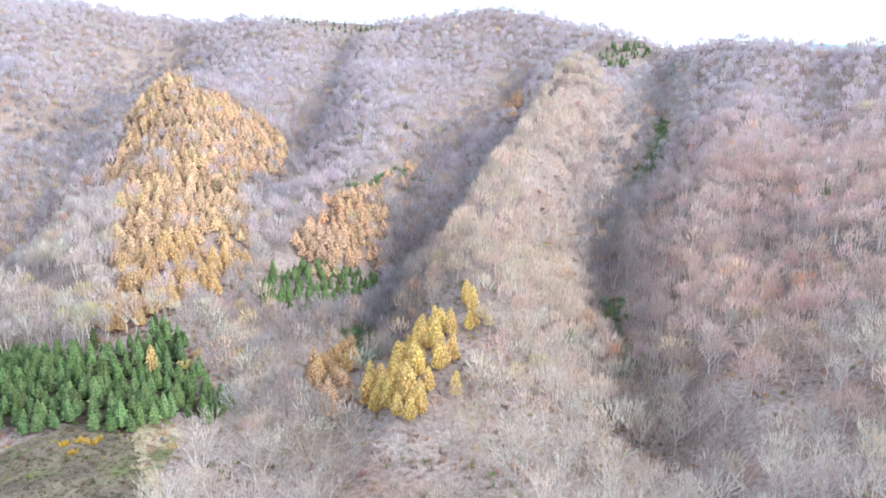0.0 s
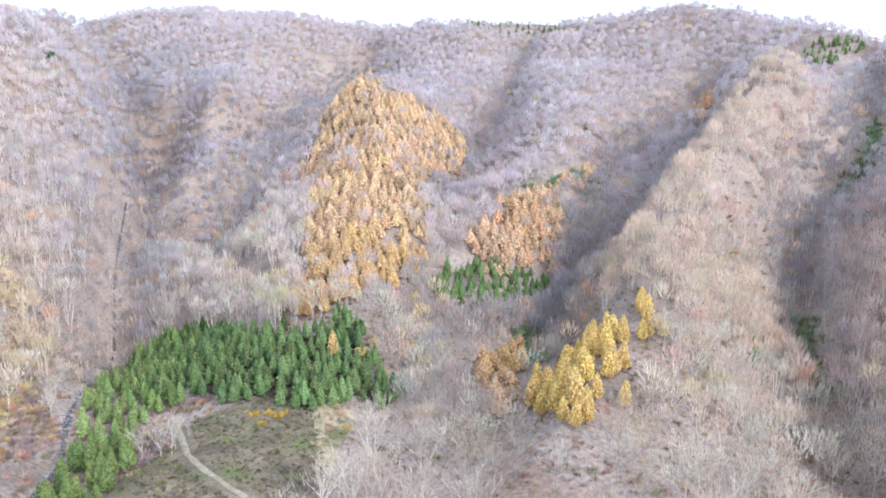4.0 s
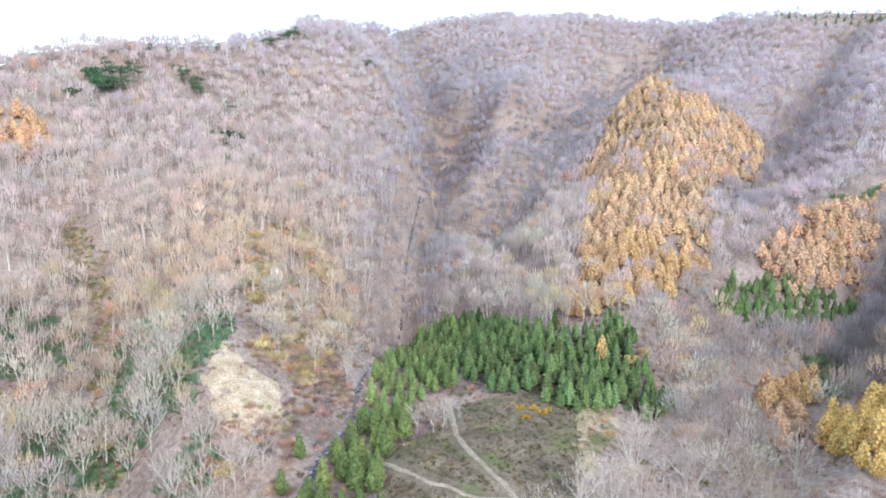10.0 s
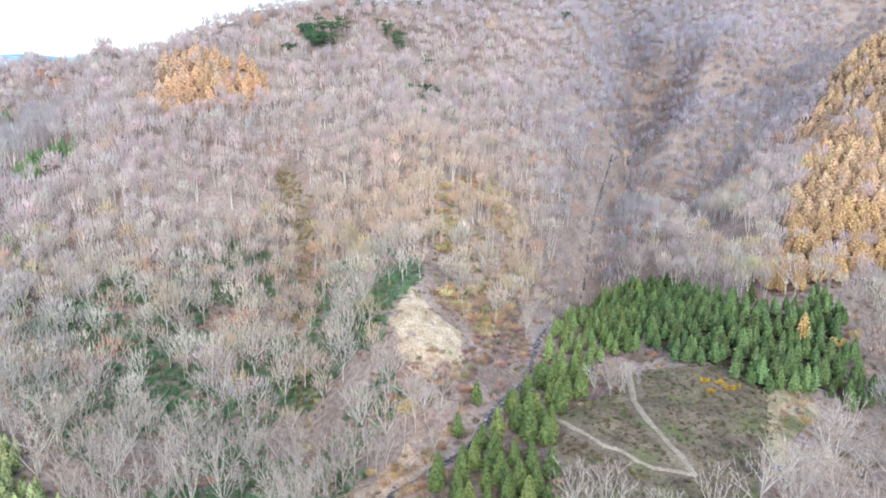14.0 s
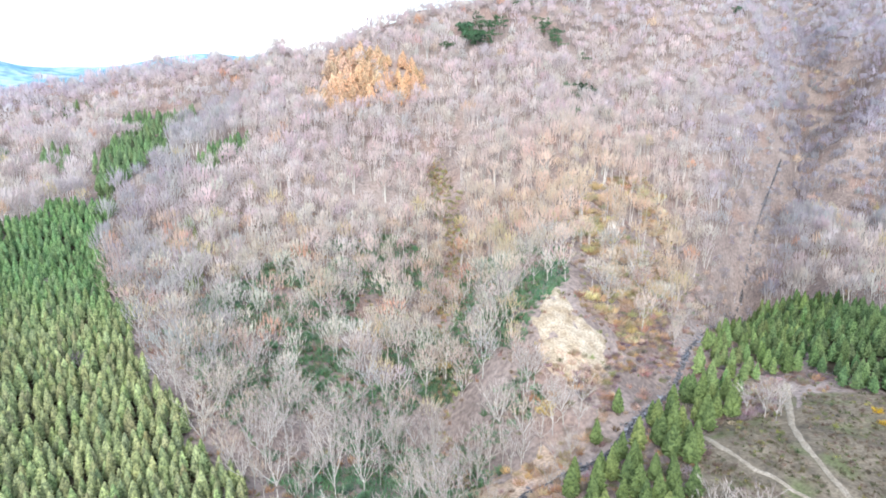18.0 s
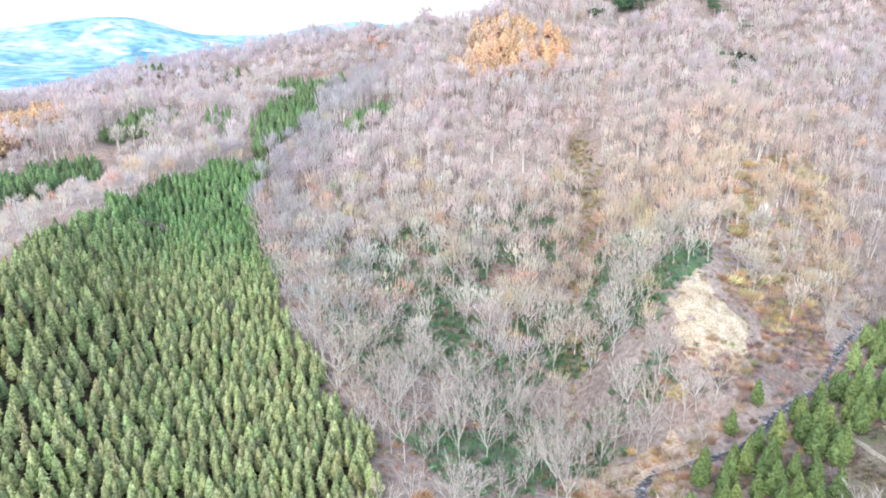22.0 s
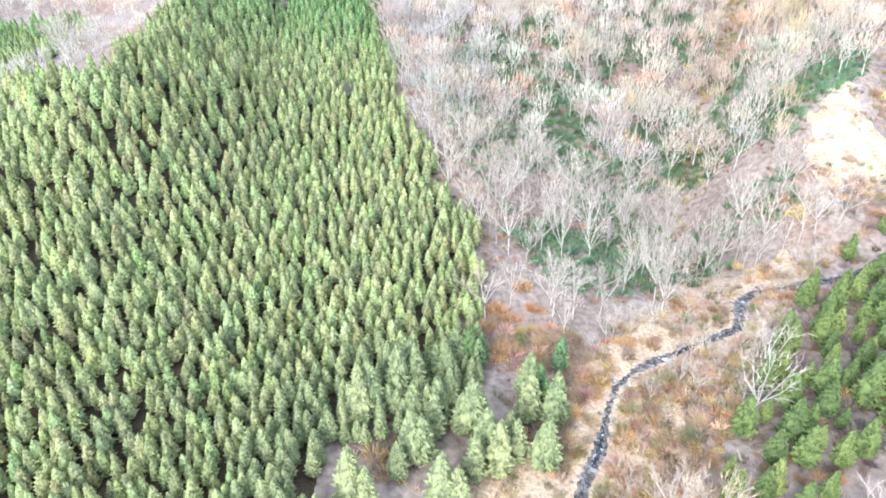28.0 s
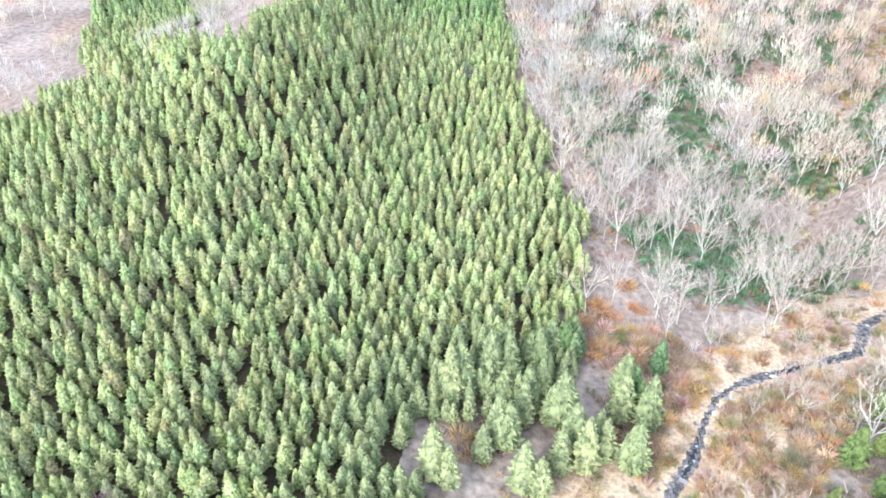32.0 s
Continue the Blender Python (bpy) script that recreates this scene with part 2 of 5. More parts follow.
NODES = []
for pts in list(LINES.values()):
    for (x0, y0, z0), (x1, y1, z1) in zip(pts, pts[1:]):
        far = math.dist((x0, y0), (x1, y1))
        k = max(1, min(4, round(far / 45))) if far < 190 else 1
        NODES += [(x0 + (x1 - x0) * s / k, y0 + (y1 - y0) * s / k, z0 + (z1 - z0) * s / k) for s in range(k)]
    NODES.append(pts[-1])
for name, far, drop in (("back_ridge", 1.16, 70), ("hill_crest", 1.16, 45)):  # the land falls away behind the crests
    NODES += [(x * far, y * far, z - drop) for x, y, z in LINES[name]]
NODES = np.array(NODES + BEHIND, float)
SOFT = 14.0


def spread(ax, ay, bx, by):
    return np.sqrt((ax[:, None] - bx[None]) ** 2 + (ay[:, None] - by[None]) ** 2 + SOFT ** 2)


_n = len(NODES)
_A = np.zeros((_n + 3, _n + 3))
_A[:_n, :_n] = spread(NODES[:, 0], NODES[:, 1], NODES[:, 0], NODES[:, 1]) - 2.0 * np.eye(_n)
_A[:_n, _n:] = np.c_[np.ones(_n), NODES[:, :2] / 100]
_A[_n:, :_n] = _A[:_n, _n:].T
WEIGHT = np.linalg.solve(_A, np.r_[NODES[:, 2], 0, 0, 0])


def distance_land(x, y):
    """Plain and far ranges out to the horizon."""
    r = np.hypot(x, y)
    az = np.degrees(np.arctan2(-x, y))
    z = -40 + 4 * lattice(x, y, 400, 5) + (34 * lattice(x, y, 620, 6) + 16 * lattice(x, y, 270, 8)) * smooth(1300, 2600, r)
    rim = 130 + 40 * lattice(x, y, 700, 7) + 300 * smooth(20, -15, az) * smooth(-150, -110, az)
    return z + (rim + 40) * smooth(3300, 4600, r)


FURROWS = {
    "gorge_line": [(-262, 315), (-299, 363), (-317, 394), (-375, 503), (-536, 733), (-600, 802), (-759, 942)],
    "saddle_gully": [(-374, 526), (-444, 668), (-418, 722), (-405, 813), (-422, 996), (-412, 1063), (-391, 1133)],
    "knoll_gully": [(-129, 518), (-148, 676), (-149, 788), (-143, 937), (-135, 1066)],
    "larch_valley": [(-35, 360), (-35, 521), (-26, 593), (1, 722), (42, 843), (98, 913)],
    "spur_ravine": [(90, 233), (87, 322), (102, 426), (113, 510), (141, 585), (184, 682), (242, 817)],
    "hill_hollow": [(-178, 91), (-228, 116), (-284, 143), (-341, 180), (-399, 199), (-436, 210)],
    "hill_furrow": [(-246, 231), (-309, 273), (-376, 314), (-459, 374), (-519, 411)],
    "hill_flank": [(-293, 334), (-337, 361), (-414, 424), (-484, 475), (-530, 505)],
    "mid_rib": [(-387, 562), (-447, 723), (-519, 968), (-513, 1116)],
    "east_rib": [(101, 218), (133, 349), (160, 448), (223, 563), (322, 754)],
    "east_furrow": [(116, 190), (144, 284), (178, 385), (244, 488), (371, 711)],
}


def way_off(pts, x, y):
    """Distance to a line of points in plan."""
    best = np.full(len(x), 1e9)
    for (x0, y0, *_), (x1, y1, *_) in zip(pts, pts[1:]):
        dx, dy = x1 - x0, y1 - y0
        s = np.clip(((x - x0) * dx + (y - y0) * dy) / (dx * dx + dy * dy + 1e-9), 0, 1)
        best = np.minimum(best, np.hypot(x - x0 - s * dx, y - y0 - s * dy))
    return best


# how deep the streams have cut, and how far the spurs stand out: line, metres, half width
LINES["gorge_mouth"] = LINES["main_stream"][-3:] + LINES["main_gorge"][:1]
CUTS = [("ravine_upper", -10, 42), ("right_ravine", -7, 28), ("valley_upper", -10, 42), ("main_gorge", -18, 55), ("gorge_mouth", -34, 34), ("gorge_edge", 12, 28), ("far_gully", -8, 42), ("hill_gully", -4, 22),
        ("spur_crest", 12, 26), ("larch_crest", 12, 40),
        ("gorge_line", -40, 34), ("saddle_gully", -30, 48), ("knoll_gully", -26, 46), ("larch_valley", -22, 40), ("spur_ravine", -22, 34), ("hill_hollow", -11, 22), ("hill_furrow", -12, 30), ("hill_flank", 12, 30),
        ("mid_rib", 18, 40), ("east_rib", 14, 36), ("east_furrow", -14, 34)]
LINES.update(FURROWS)


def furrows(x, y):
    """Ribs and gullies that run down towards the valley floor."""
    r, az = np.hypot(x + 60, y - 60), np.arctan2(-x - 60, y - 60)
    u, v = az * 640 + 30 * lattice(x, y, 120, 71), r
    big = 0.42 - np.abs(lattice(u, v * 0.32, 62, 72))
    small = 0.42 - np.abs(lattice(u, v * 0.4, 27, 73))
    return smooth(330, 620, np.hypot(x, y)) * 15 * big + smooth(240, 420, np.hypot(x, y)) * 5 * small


def ground(x, y):
    x, y = np.atleast_1d(np.asarray(x, float)), np.atleast_1d(np.asarray(y, float))
    z, near = np.zeros(len(x)), np.zeros(len(x))
    for s in range(0, len(x), 20000):
        q = slice(s, s + 20000)
        d = spread(x[q], y[q], NODES[:, 0], NODES[:, 1])
        z[q] = d @ WEIGHT[:_n] + WEIGHT[_n] + (x[q] * WEIGHT[_n + 1] + y[q] * WEIGHT[_n + 2]) / 100
        near[q] = d.min(1)
    w = smooth(200, 700, near)
    rough = smooth(250, 600, np.hypot(x, y))
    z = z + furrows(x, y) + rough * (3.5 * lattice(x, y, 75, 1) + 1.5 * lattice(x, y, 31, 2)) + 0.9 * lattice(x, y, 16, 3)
    z = z + 2.6 * lattice(x, y, 42, 4) * smooth(0, -30, y) * smooth(-60, -90, x)
    for name, rise, half in CUTS:
        z = z + rise * np.exp(-way_off(LINES[name], x, y) / half * 1.1) * (1 - 0.3 * lattice(x, y, 60, 9))
    return z * (1 - w) + distance_land(x, y) * w

# ---- plan of the stands, clearings, paths and water (x, y) ----
PLOTS = {
    "track_brush": [(-141, 169), (-152, 196), (-163, 228), (-152, 226), (-140, 203), (-139, 191), (-131, 167)],
    "gully_brush": [(-198, 139), (-185, 139), (-180, 147), (-189, 161), (-203, 181), (-241, 237), (-213, 225), (-187, 189), (-178, 164), (-164, 143), (-172, 138), (-183, 135)],
    "track_trees": [(-135, 179), (-139, 183), (-133, 184), (-140, 177), (-136, 187), (-131, 179)],
    "meadow_west": [(-136, 152), (-141, 164), (-143, 175), (-151, 197), (-152, 211), (-141, 204), (-125, 181), (-111, 168), (-100, 164), (-90, 158), (-98, 149), (-106, 136), (-124, 144)],
    "slip_apron": [(-200, 140), (-190, 143), (-186, 157), (-175, 153), (-169, 147), (-176, 142), (-187, 138)],
    "cedar_plantation": [(-119, 19), (-149, 25), (-171, 29), (-196, 21), (-224, 14), (-277, 8), (-372, 2), (-412, 14), (-410, -15), (-370, -36), (-325, -57), (-276, -71), (-234, -73), (-209, -73), (-191, -76), (-186, -131), (-166, -140), (-142, -150), (-81, -125), (-56, -88), (-57, -46), (-66, -12), (-101, -10)],
    "cedar_strip": [(-275, 346), (-272, 326), (-183, 201), (-180, 182), (-165, 154), (-163, 142), (-154, 121), (-139, 106), (-123, 90), (-97, 75), (-86, 62), (-67, 53), (-64, 73), (-101, 117), (-115, 133), (-129, 155), (-131, 162), (-163, 210), (-165, 231), (-203, 304), (-252, 346)],
    "cedar_grove": [(-239, 298), (-259, 336), (-242, 346), (-185, 309), (-152, 290), (-131, 290), (-123, 304), (-113, 306), (-106, 285), (-93, 266), (-77, 250), (-76, 236), (-91, 235), (-98, 226), (-98, 208), (-118, 216), (-144, 226), (-152, 219), (-173, 248), (-171, 224)],
    "cedar_small": [(-103, 370), (-89, 363), (-71, 383), (-53, 409), (-44, 440), (-49, 483), (-59, 446), (-72, 436), (-89, 433), (-97, 409)],
    "cedar_beyond": [(-353, -129), (-383, -134), (-449, -118), (-465, -109), (-487, -83), (-475, -82), (-424, -101), (-364, -108)],
    "cedar_band": [(-530, -92), (-550, -83), (-600, -52), (-569, -38), (-520, -65), (-505, -82)],
    "cedar_back_one": [(-547, -25), (-532, -4), (-510, -9), (-533, -25)],
    "cedar_back_two": [(-610, 23), (-630, 47), (-606, 82), (-586, 84), (-574, 51)],
    "cedar_back_three": [(-498, 8), (-560, 20), (-565, 55), (-484, 43), (-451, 25), (-426, 15), (-418, 6)],
    "cedar_back_four": [(-462, 58), (-485, 80), (-495, 105), (-462, 87), (-446, 59)],
    "cedar_mixed": [(-369, 29), (-405, 50), (-366, 51), (-321, 47), (-296, 31), (-333, 30)],
    "cedar_far": [(-768, -98), (-733, -45), (-715, -82)],
    "cedar_far_two": [(-715, -27), (-692, 14), (-676, 13), (-690, -22)],
    "larch_hill": [(-151, 307), (-134, 299), (-118, 346), (-109, 397), (-126, 449), (-150, 548), (-146, 670), (-157, 733), (-201, 727), (-253, 734), (-413, 1065), (-375, 884), (-283, 640), (-291, 606), (-233, 520), (-199, 426), (-181, 383), (-166, 358)],
    "larch_slope": [(-91, 443), (-78, 417), (-60, 452), (-43, 506), (-45, 534), (-49, 554), (-41, 571), (-20, 654), (-25, 654), (-46, 576), (-68, 548), (-85, 505), (-94, 458)],
    "larch_yellow": [(-31, 276), (-18, 201), (-10, 200), (-7, 224), (-9, 242), (-2, 236), (4, 238), (4, 256), (6, 292), (-1, 326), (-13, 342), (-17, 301)],
    "larch_brown": [(-58, 282), (-44, 266), (-37, 255), (-45, 301), (-36, 330), (-45, 363), (-56, 354), (-61, 306)],
    "larch_crown": [(-519, 143), (-497, 161), (-496, 185), (-488, 217), (-501, 246), (-517, 240), (-537, 225), (-568, 205), (-572, 187), (-548, 170)],
    "larch_west": [(-449, -164), (-538, -187), (-628, -182), (-648, -144), (-558, -118), (-522, -130), (-445, -146)],
    "larch_top": [(66, 900), (100, 895), (85, 813), (68, 867)],
    "larch_notch": [(3, 348), (11, 346), (18, 314), (10, 305)],
    "pine_ridge": [(173, 869), (195, 833), (225, 851), (248, 853), (246, 882), (201, 892)],
    "pine_back": [(-249, 1121), (-189, 1115), (-70, 1099), (-77, 1080), (-135, 1088), (-201, 1087)],
    "pine_a": [(-543, 287), (-560, 318), (-552, 341), (-538, 327), (-522, 285)],
    "pine_b": [(-552, 366), (-538, 380), (-506, 371), (-507, 355)],
    "pine_c": [(-464, 342), (-457, 355), (-447, 360), (-445, 340)],
    "pine_d": [(-585, 488), (-540, 509), (-534, 506), (-569, 478)],
    "pine_e": [(-578, 373), (-563, 406), (-573, 372)],
    "meadow": [(-131, 186), (-143, 208), (-127, 221), (-109, 227), (-98, 212), (-80, 176), (-67, 142), (-97, 118), (-134, 128), (-126, 152), (-123, 166)],
    "wet_grass": [(-102, 220), (-98, 235), (-86, 222), (-85, 201), (-75, 175), (-78, 170), (-92, 197)],
    "pools": [(-78, 178), (-91, 216)],
    "path_one": [(-153.2, 212.5), (-138.1, 193.9), (-126.3, 180.1), (-118.6, 173.3), (-111.9, 168.2), (-106, 164.9), (-100.4, 161.3), (-96, 159.3), (-91.9, 157.1), (-88.4, 154.5)],
    "path_two": [(-136.2, 154.6), (-127.6, 151.4), (-119.9, 149.9), (-112.4, 148.2), (-107.5, 149.4), (-101.4, 148.7), (-96.6, 149.5), (-92.3, 152.2), (-88.3, 154.5)],
    "path_upper": [(-365, 530), (-335, 516), (-256, 424), (-212, 379), (-190, 359)],
    "scar": [(-221, 159), (-212, 157), (-203, 153), (-200, 160), (-196, 165), (-185, 156), (-183, 146), (-185, 143), (-193, 139), (-206, 142), (-212, 144), (-207, 147), (-214, 152)],
    "bamboo_grass": [(-275, 20), (-316, 47), (-353, 95), (-371, 149), (-339, 168), (-317, 191), (-260, 193), (-223, 169), (-212, 143), (-196, 132), (-178, 129), (-165, 118), (-152, 95), (-142, 70), (-146, 50), (-176, 36), (-194, 38), (-218, 29)],
    "gully_grass": [(-433, 212), (-419, 218), (-349, 190), (-331, 170), (-371, 187), (-401, 192)],
    "valley_grass": [(-76, 551), (-40, 614), (-13, 660), (-30, 608), (-59, 553)],
    "ravine_grass": [(177, 634), (224, 747), (223, 706), (185, 628), (150, 581), (151, 602)],
    "ravine_floor": [(103, 459), (114, 444), (97, 340), (87, 342), (99, 418)],
    "valley_green": [(-56, 369), (-44, 404), (-25, 359), (-39, 330), (-56, 352)],
    "spur_bare": [(65, 530), (92, 547), (104, 510), (97, 450), (71, 426), (45, 414)],
    "shrub_slope": [(-217, 167), (-188, 162), (-190, 181), (-246, 260), (-296, 317), (-330, 332), (-353, 317), (-333, 272), (-302, 230), (-245, 183)],
    "clear_bank": [(-142, 28), (-131, 43), (-117, 50), (-92, 36), (-92, 27), (-118, 26)],
    "stream_brush": [(-113, 51), (-127, 85), (-115, 86), (-92, 66), (-81, 59), (-85, 41), (-101, 46)],
    "fringe": [(-121, 11), (-121, 13), (-124, 21), (-125, 16), (-126, 22), (-125, 19), (-118, 5), (-116, 6), (-114, 2), (-110, -4), (-108, -6), (-111, 13), (-108, 5), (-108, 8), (-108, 10), (-104, 9), (-105, 17), (-106, 18), (-105, 15), (-98, 4), (-98, 6), (-94, 1), (-98, 19), (-94, 21), (-99, 24), (-97, 25), (-113, 33), (-111, 34), (-108, 30), (-106, 35), (-114, 31), (-95, 30), (-95, 31), (-122, 40), (-88, 9), (-87, 12), (-93, 16), (-86, -5), (-88, -8)],
    "lone_conifers": [(273, 807), (253, 813), (294, 770), (230, 428), (61, 332), (-118, 1011), (-233, 1023), (-304, 998), (105, 431), (-35, 696)],
    "lone_pines": [(-493, 377), (-417, 313), (-423, 346), (-565, 424), (-518, 265), (-577, 364), (-509, 565)],
    "grove_larch": [(-114, 267)],
    "yellow_trees": [(-101, 283), (-90, 297), (-102, 272), (-174, 124), (-240, 121), (-307, 145)],
    "orange_shrubs": [(-145, 29), (-140, 30), (-137, 25), (-151, 38), (-112, 2), (-107, 12), (-97, -2), (-105, 29), (-188, 62), (-301, 142), (-182, 127), (-127, 27), (-143, 38)],
    "yellow_shrubs": [(-117, 206), (-112, 201), (-113, 208), (-109, 207), (-108, 210), (-224, 369), (-103, 290), (-93, 304), (-297, 230)],
    "stream": [(-80, 32), (-91, 38), (-98, 43), (-107, 47), (-116, 52), (-120, 57), (-124, 66), (-129, 78), (-133, 89), (-144, 95), (-149, 102), (-151, 134), (-175, 181), (-278, 325), (-303, 367), (-322, 393), (-361, 451), (-389, 498)],
    "cedar_beyond_two": [(-275, -159), (-291, -150), (-299, -149), (-284, -101), (-250, -103), (-227, -109), (-199, -107), (-189, -109), (-191, -117)],
}


def inside(name, x, y):
    """Which of the points lie in a plot."""
    p = np.array(PLOTS[name], float)
    hit = np.zeros(len(x), bool)
    for (x0, y0), (x1, y1) in zip(p, np.roll(p, -1, 0)):
        cut = (y0 > y) != (y1 > y)
        hit ^= cut & (x < (x1 - x0) * (y - y0) / (y1 - y0 + 1e-9) + x0)
    return hit


def to_line(pts, x, y):
    """Distance to a line of points in plan."""
    best = np.full(len(x), 1e9)
    for (x0, y0), (x1, y1) in zip(pts, pts[1:]):
        dx, dy = x1 - x0, y1 - y0
        s = np.clip(((x - x0) * dx + (y - y0) * dy) / (dx * dx + dy * dy + 1e-9), 0, 1)
        best = np.minimum(best, np.hypot(x - x0 - s * dx, y - y0 - s * dy))
    return best


STREAM = PLOTS["stream"] + [q[:2] for q in LINES["main_stream"][10:]]


def mesh_from(name, verts, faces, mats=(), index=None, tint=None, flat=True):
    """A mesh from arrays; faces all of one size; tint: a colour for each vertex."""
    verts, faces = np.asarray(verts, np.float32), np.asarray(faces, np.int32)
    k = faces.shape[1]
    me = bpy.data.meshes.new(name)
    me.vertices.add(len(verts))
    me.vertices.foreach_set("co", verts.ravel())
    me.loops.add(faces.size)
    me.loops.foreach_set("vertex_index", faces.ravel())
    me.polygons.add(len(faces))
    me.polygons.foreach_set("loop_start", np.arange(len(faces), dtype=np.int32) * k)
    me.polygons.foreach_set("use_smooth", np.broadcast_to(np.logical_not(flat), len(faces)))
    for m in mats:
        me.materials.append(m)
    if index is not None:
        me.polygons.foreach_set("material_index", np.asarray(index, np.int32))
    if tint is not None:
        at = me.attributes.new("tint", "FLOAT_COLOR", "POINT")
        at.data.foreach_set("color", np.c_[tint, np.ones(len(verts))].astype(np.float32).ravel())
    me.update(calc_edges=True)
    return me


def grid_lines(lo, hi, step, ends, grow):
    a = list(np.arange(lo, hi + 1, step))
    s = step
    while a[-1] < ends[1]:
        s *= grow
        a.append(a[-1] + s)
    s = step
    while a[0] > ends[0]:
        s *= grow
        a.insert(0, a[0] - s)
    return np.array(a)


gx = grid_lines(-620, 260, 5, (-4900, 4900), 1.045)
gy = grid_lines(-180, 560, 5, (-4900, 4900), 1.045)
X, Y = np.meshgrid(gx, gy)
Z = ground(X.ravel(), Y.ravel())
Z = Z - 1.6 * np.exp(-(to_line(STREAM, X.ravel(), Y.ravel()) / 4.5) ** 2)
nx, ny = len(gx), len(gy)
ii = (np.arange(ny - 1)[:, None] * nx + np.arange(nx - 1)[None]).ravel()


def sheet(x, y):
    """Height of the ground sheet."""
    x, y = np.atleast_1d(np.asarray(x, float)), np.atleast_1d(np.asarray(y, float))
    i = np.clip(np.searchsorted(gx, x) - 1, 0, nx - 2)
    j = np.clip(np.searchsorted(gy, y) - 1, 0, ny - 2)
    u, v = (x - gx[i]) / (gx[i + 1] - gx[i]), (y - gy[j]) / (gy[j + 1] - gy[j])
    q = Z.reshape(ny, nx)
    return (q[j, i] * (1 - u) + q[j, i + 1] * u) * (1 - v) + (q[j + 1, i] * (1 - u) + q[j + 1, i + 1] * u) * v


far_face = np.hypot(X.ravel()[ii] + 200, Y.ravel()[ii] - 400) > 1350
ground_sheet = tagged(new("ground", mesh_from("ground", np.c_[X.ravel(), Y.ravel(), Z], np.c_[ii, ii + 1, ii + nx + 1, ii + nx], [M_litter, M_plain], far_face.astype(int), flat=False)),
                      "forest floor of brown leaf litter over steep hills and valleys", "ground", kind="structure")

# ---- plants: patterns of triangles, set out over the plan ----
RNG = np.random.default_rng(7)


def scatter(x0, x1, y0, y1, step, jitter=0.42):
    """A loose, jittered planting over a rectangle."""
    gx, gy = np.meshgrid(np.arange(x0, x1, step), np.arange(y0, y1, step))
    gx = gx + (np.arange(gx.shape[0]) % 2)[:, None] * step / 2
    x, y = gx.ravel(), gy.ravel()
    return x + RNG.uniform(-jitter, jitter, len(x)) * step, y + RNG.uniform(-jitter, jitter, len(x)) * step


def plot_points(name, step, jitter=0.3):
    p = np.array(PLOTS[name])
    x, y = scatter(p[:, 0].min(), p[:, 0].max(), p[:, 1].min(), p[:, 1].max(), step, jitter)
    k = inside(name, x + 5 * lattice(x, y, 15, 11) + 2 * lattice(x, y, 5, 13), y + 5 * lattice(x, y, 15, 12) + 2 * lattice(x, y, 5, 14))
    return x[k], y[k]


def limb(a, b, ra, rb, sides=3):
    """A tapered stick from a to b."""
    a, b = np.array(a, float), np.array(b, float)
    d = (b - a) / (np.linalg.norm(b - a) + 1e-9)
    u = np.cross(d, (0.3, 0.9, 0.2) if abs(d[2]) > 0.6 else (0, 0, 1))
    u /= np.linalg.norm(u)
    w = np.cross(d, u)
    ang = np.arange(sides) * 2 * np.pi / sides
    ring = np.cos(ang)[:, None] * u + np.sin(ang)[:, None] * w
    v = np.r_[a + ring * ra, b + ring * rb]
    f = []
    for i in range(sides):
        j = (i + 1) % sides
        f += [(i, j, sides + j), (i, sides + j, sides + i)]
    return v, np.array(f)


def join(pieces):
    vs, fs, n = [], [], 0
    for v, f in pieces:
        vs.append(v)
        fs.append(np.asarray(f) + n)
        n += len(v)
    return np.concatenate(vs), np.concatenate(fs)


def sliver(a, d, length, width, g):
    """One thin triangle: a twig or a blade."""
    d = d / np.linalg.norm(d)
    s = np.cross(d, g.normal(size=3))
    s = s / (np.linalg.norm(s) + 1e-9) * width / 2
    return np.array([a - s, a + s, a + d * length]), np.array([(0, 1, 2)])


def blades(g, count, centre, wide, tall, length, width, floor=-0.3):
    """Twig ends of a domed crown: slim blades that lie along its outside and point up and out."""
    out = []
    for i in range(count):
        h = floor + (1 - floor) * (i + g.uniform(0, 1)) / count
        az = i * 2.39996 + g.uniform(-0.4, 0.4)
        q = math.sqrt(max(0.0, 1 - h * h))
        o = np.array([np.cos(az) * q, np.sin(az) * q, h])
        up = np.array([g.normal() * 0.25, g.normal() * 0.25, 1.0]) - o * h
        up /= np.linalg.norm(up) + 1e-6
        d = np.array([0, 0, 0.85]) + o * 0.42 + g.normal(size=3) * 0.18
        d /= np.linalg.norm(d)
        side = np.cross(o, up) + g.normal(size=3) * 0.2
        side *= 0.5 * width * g.uniform(0.6, 1.35) / np.linalg.norm(side)
        a = centre + o * np.array([wide, wide, tall]) * g.uniform(0.55, 0.92) - np.array([0, 0, length * 0.5])
        out.append((np.array([a - side, a + side, a + d * length * g.uniform(0.7, 1.25)]), np.array([(0, 1, 2)])))
    return out


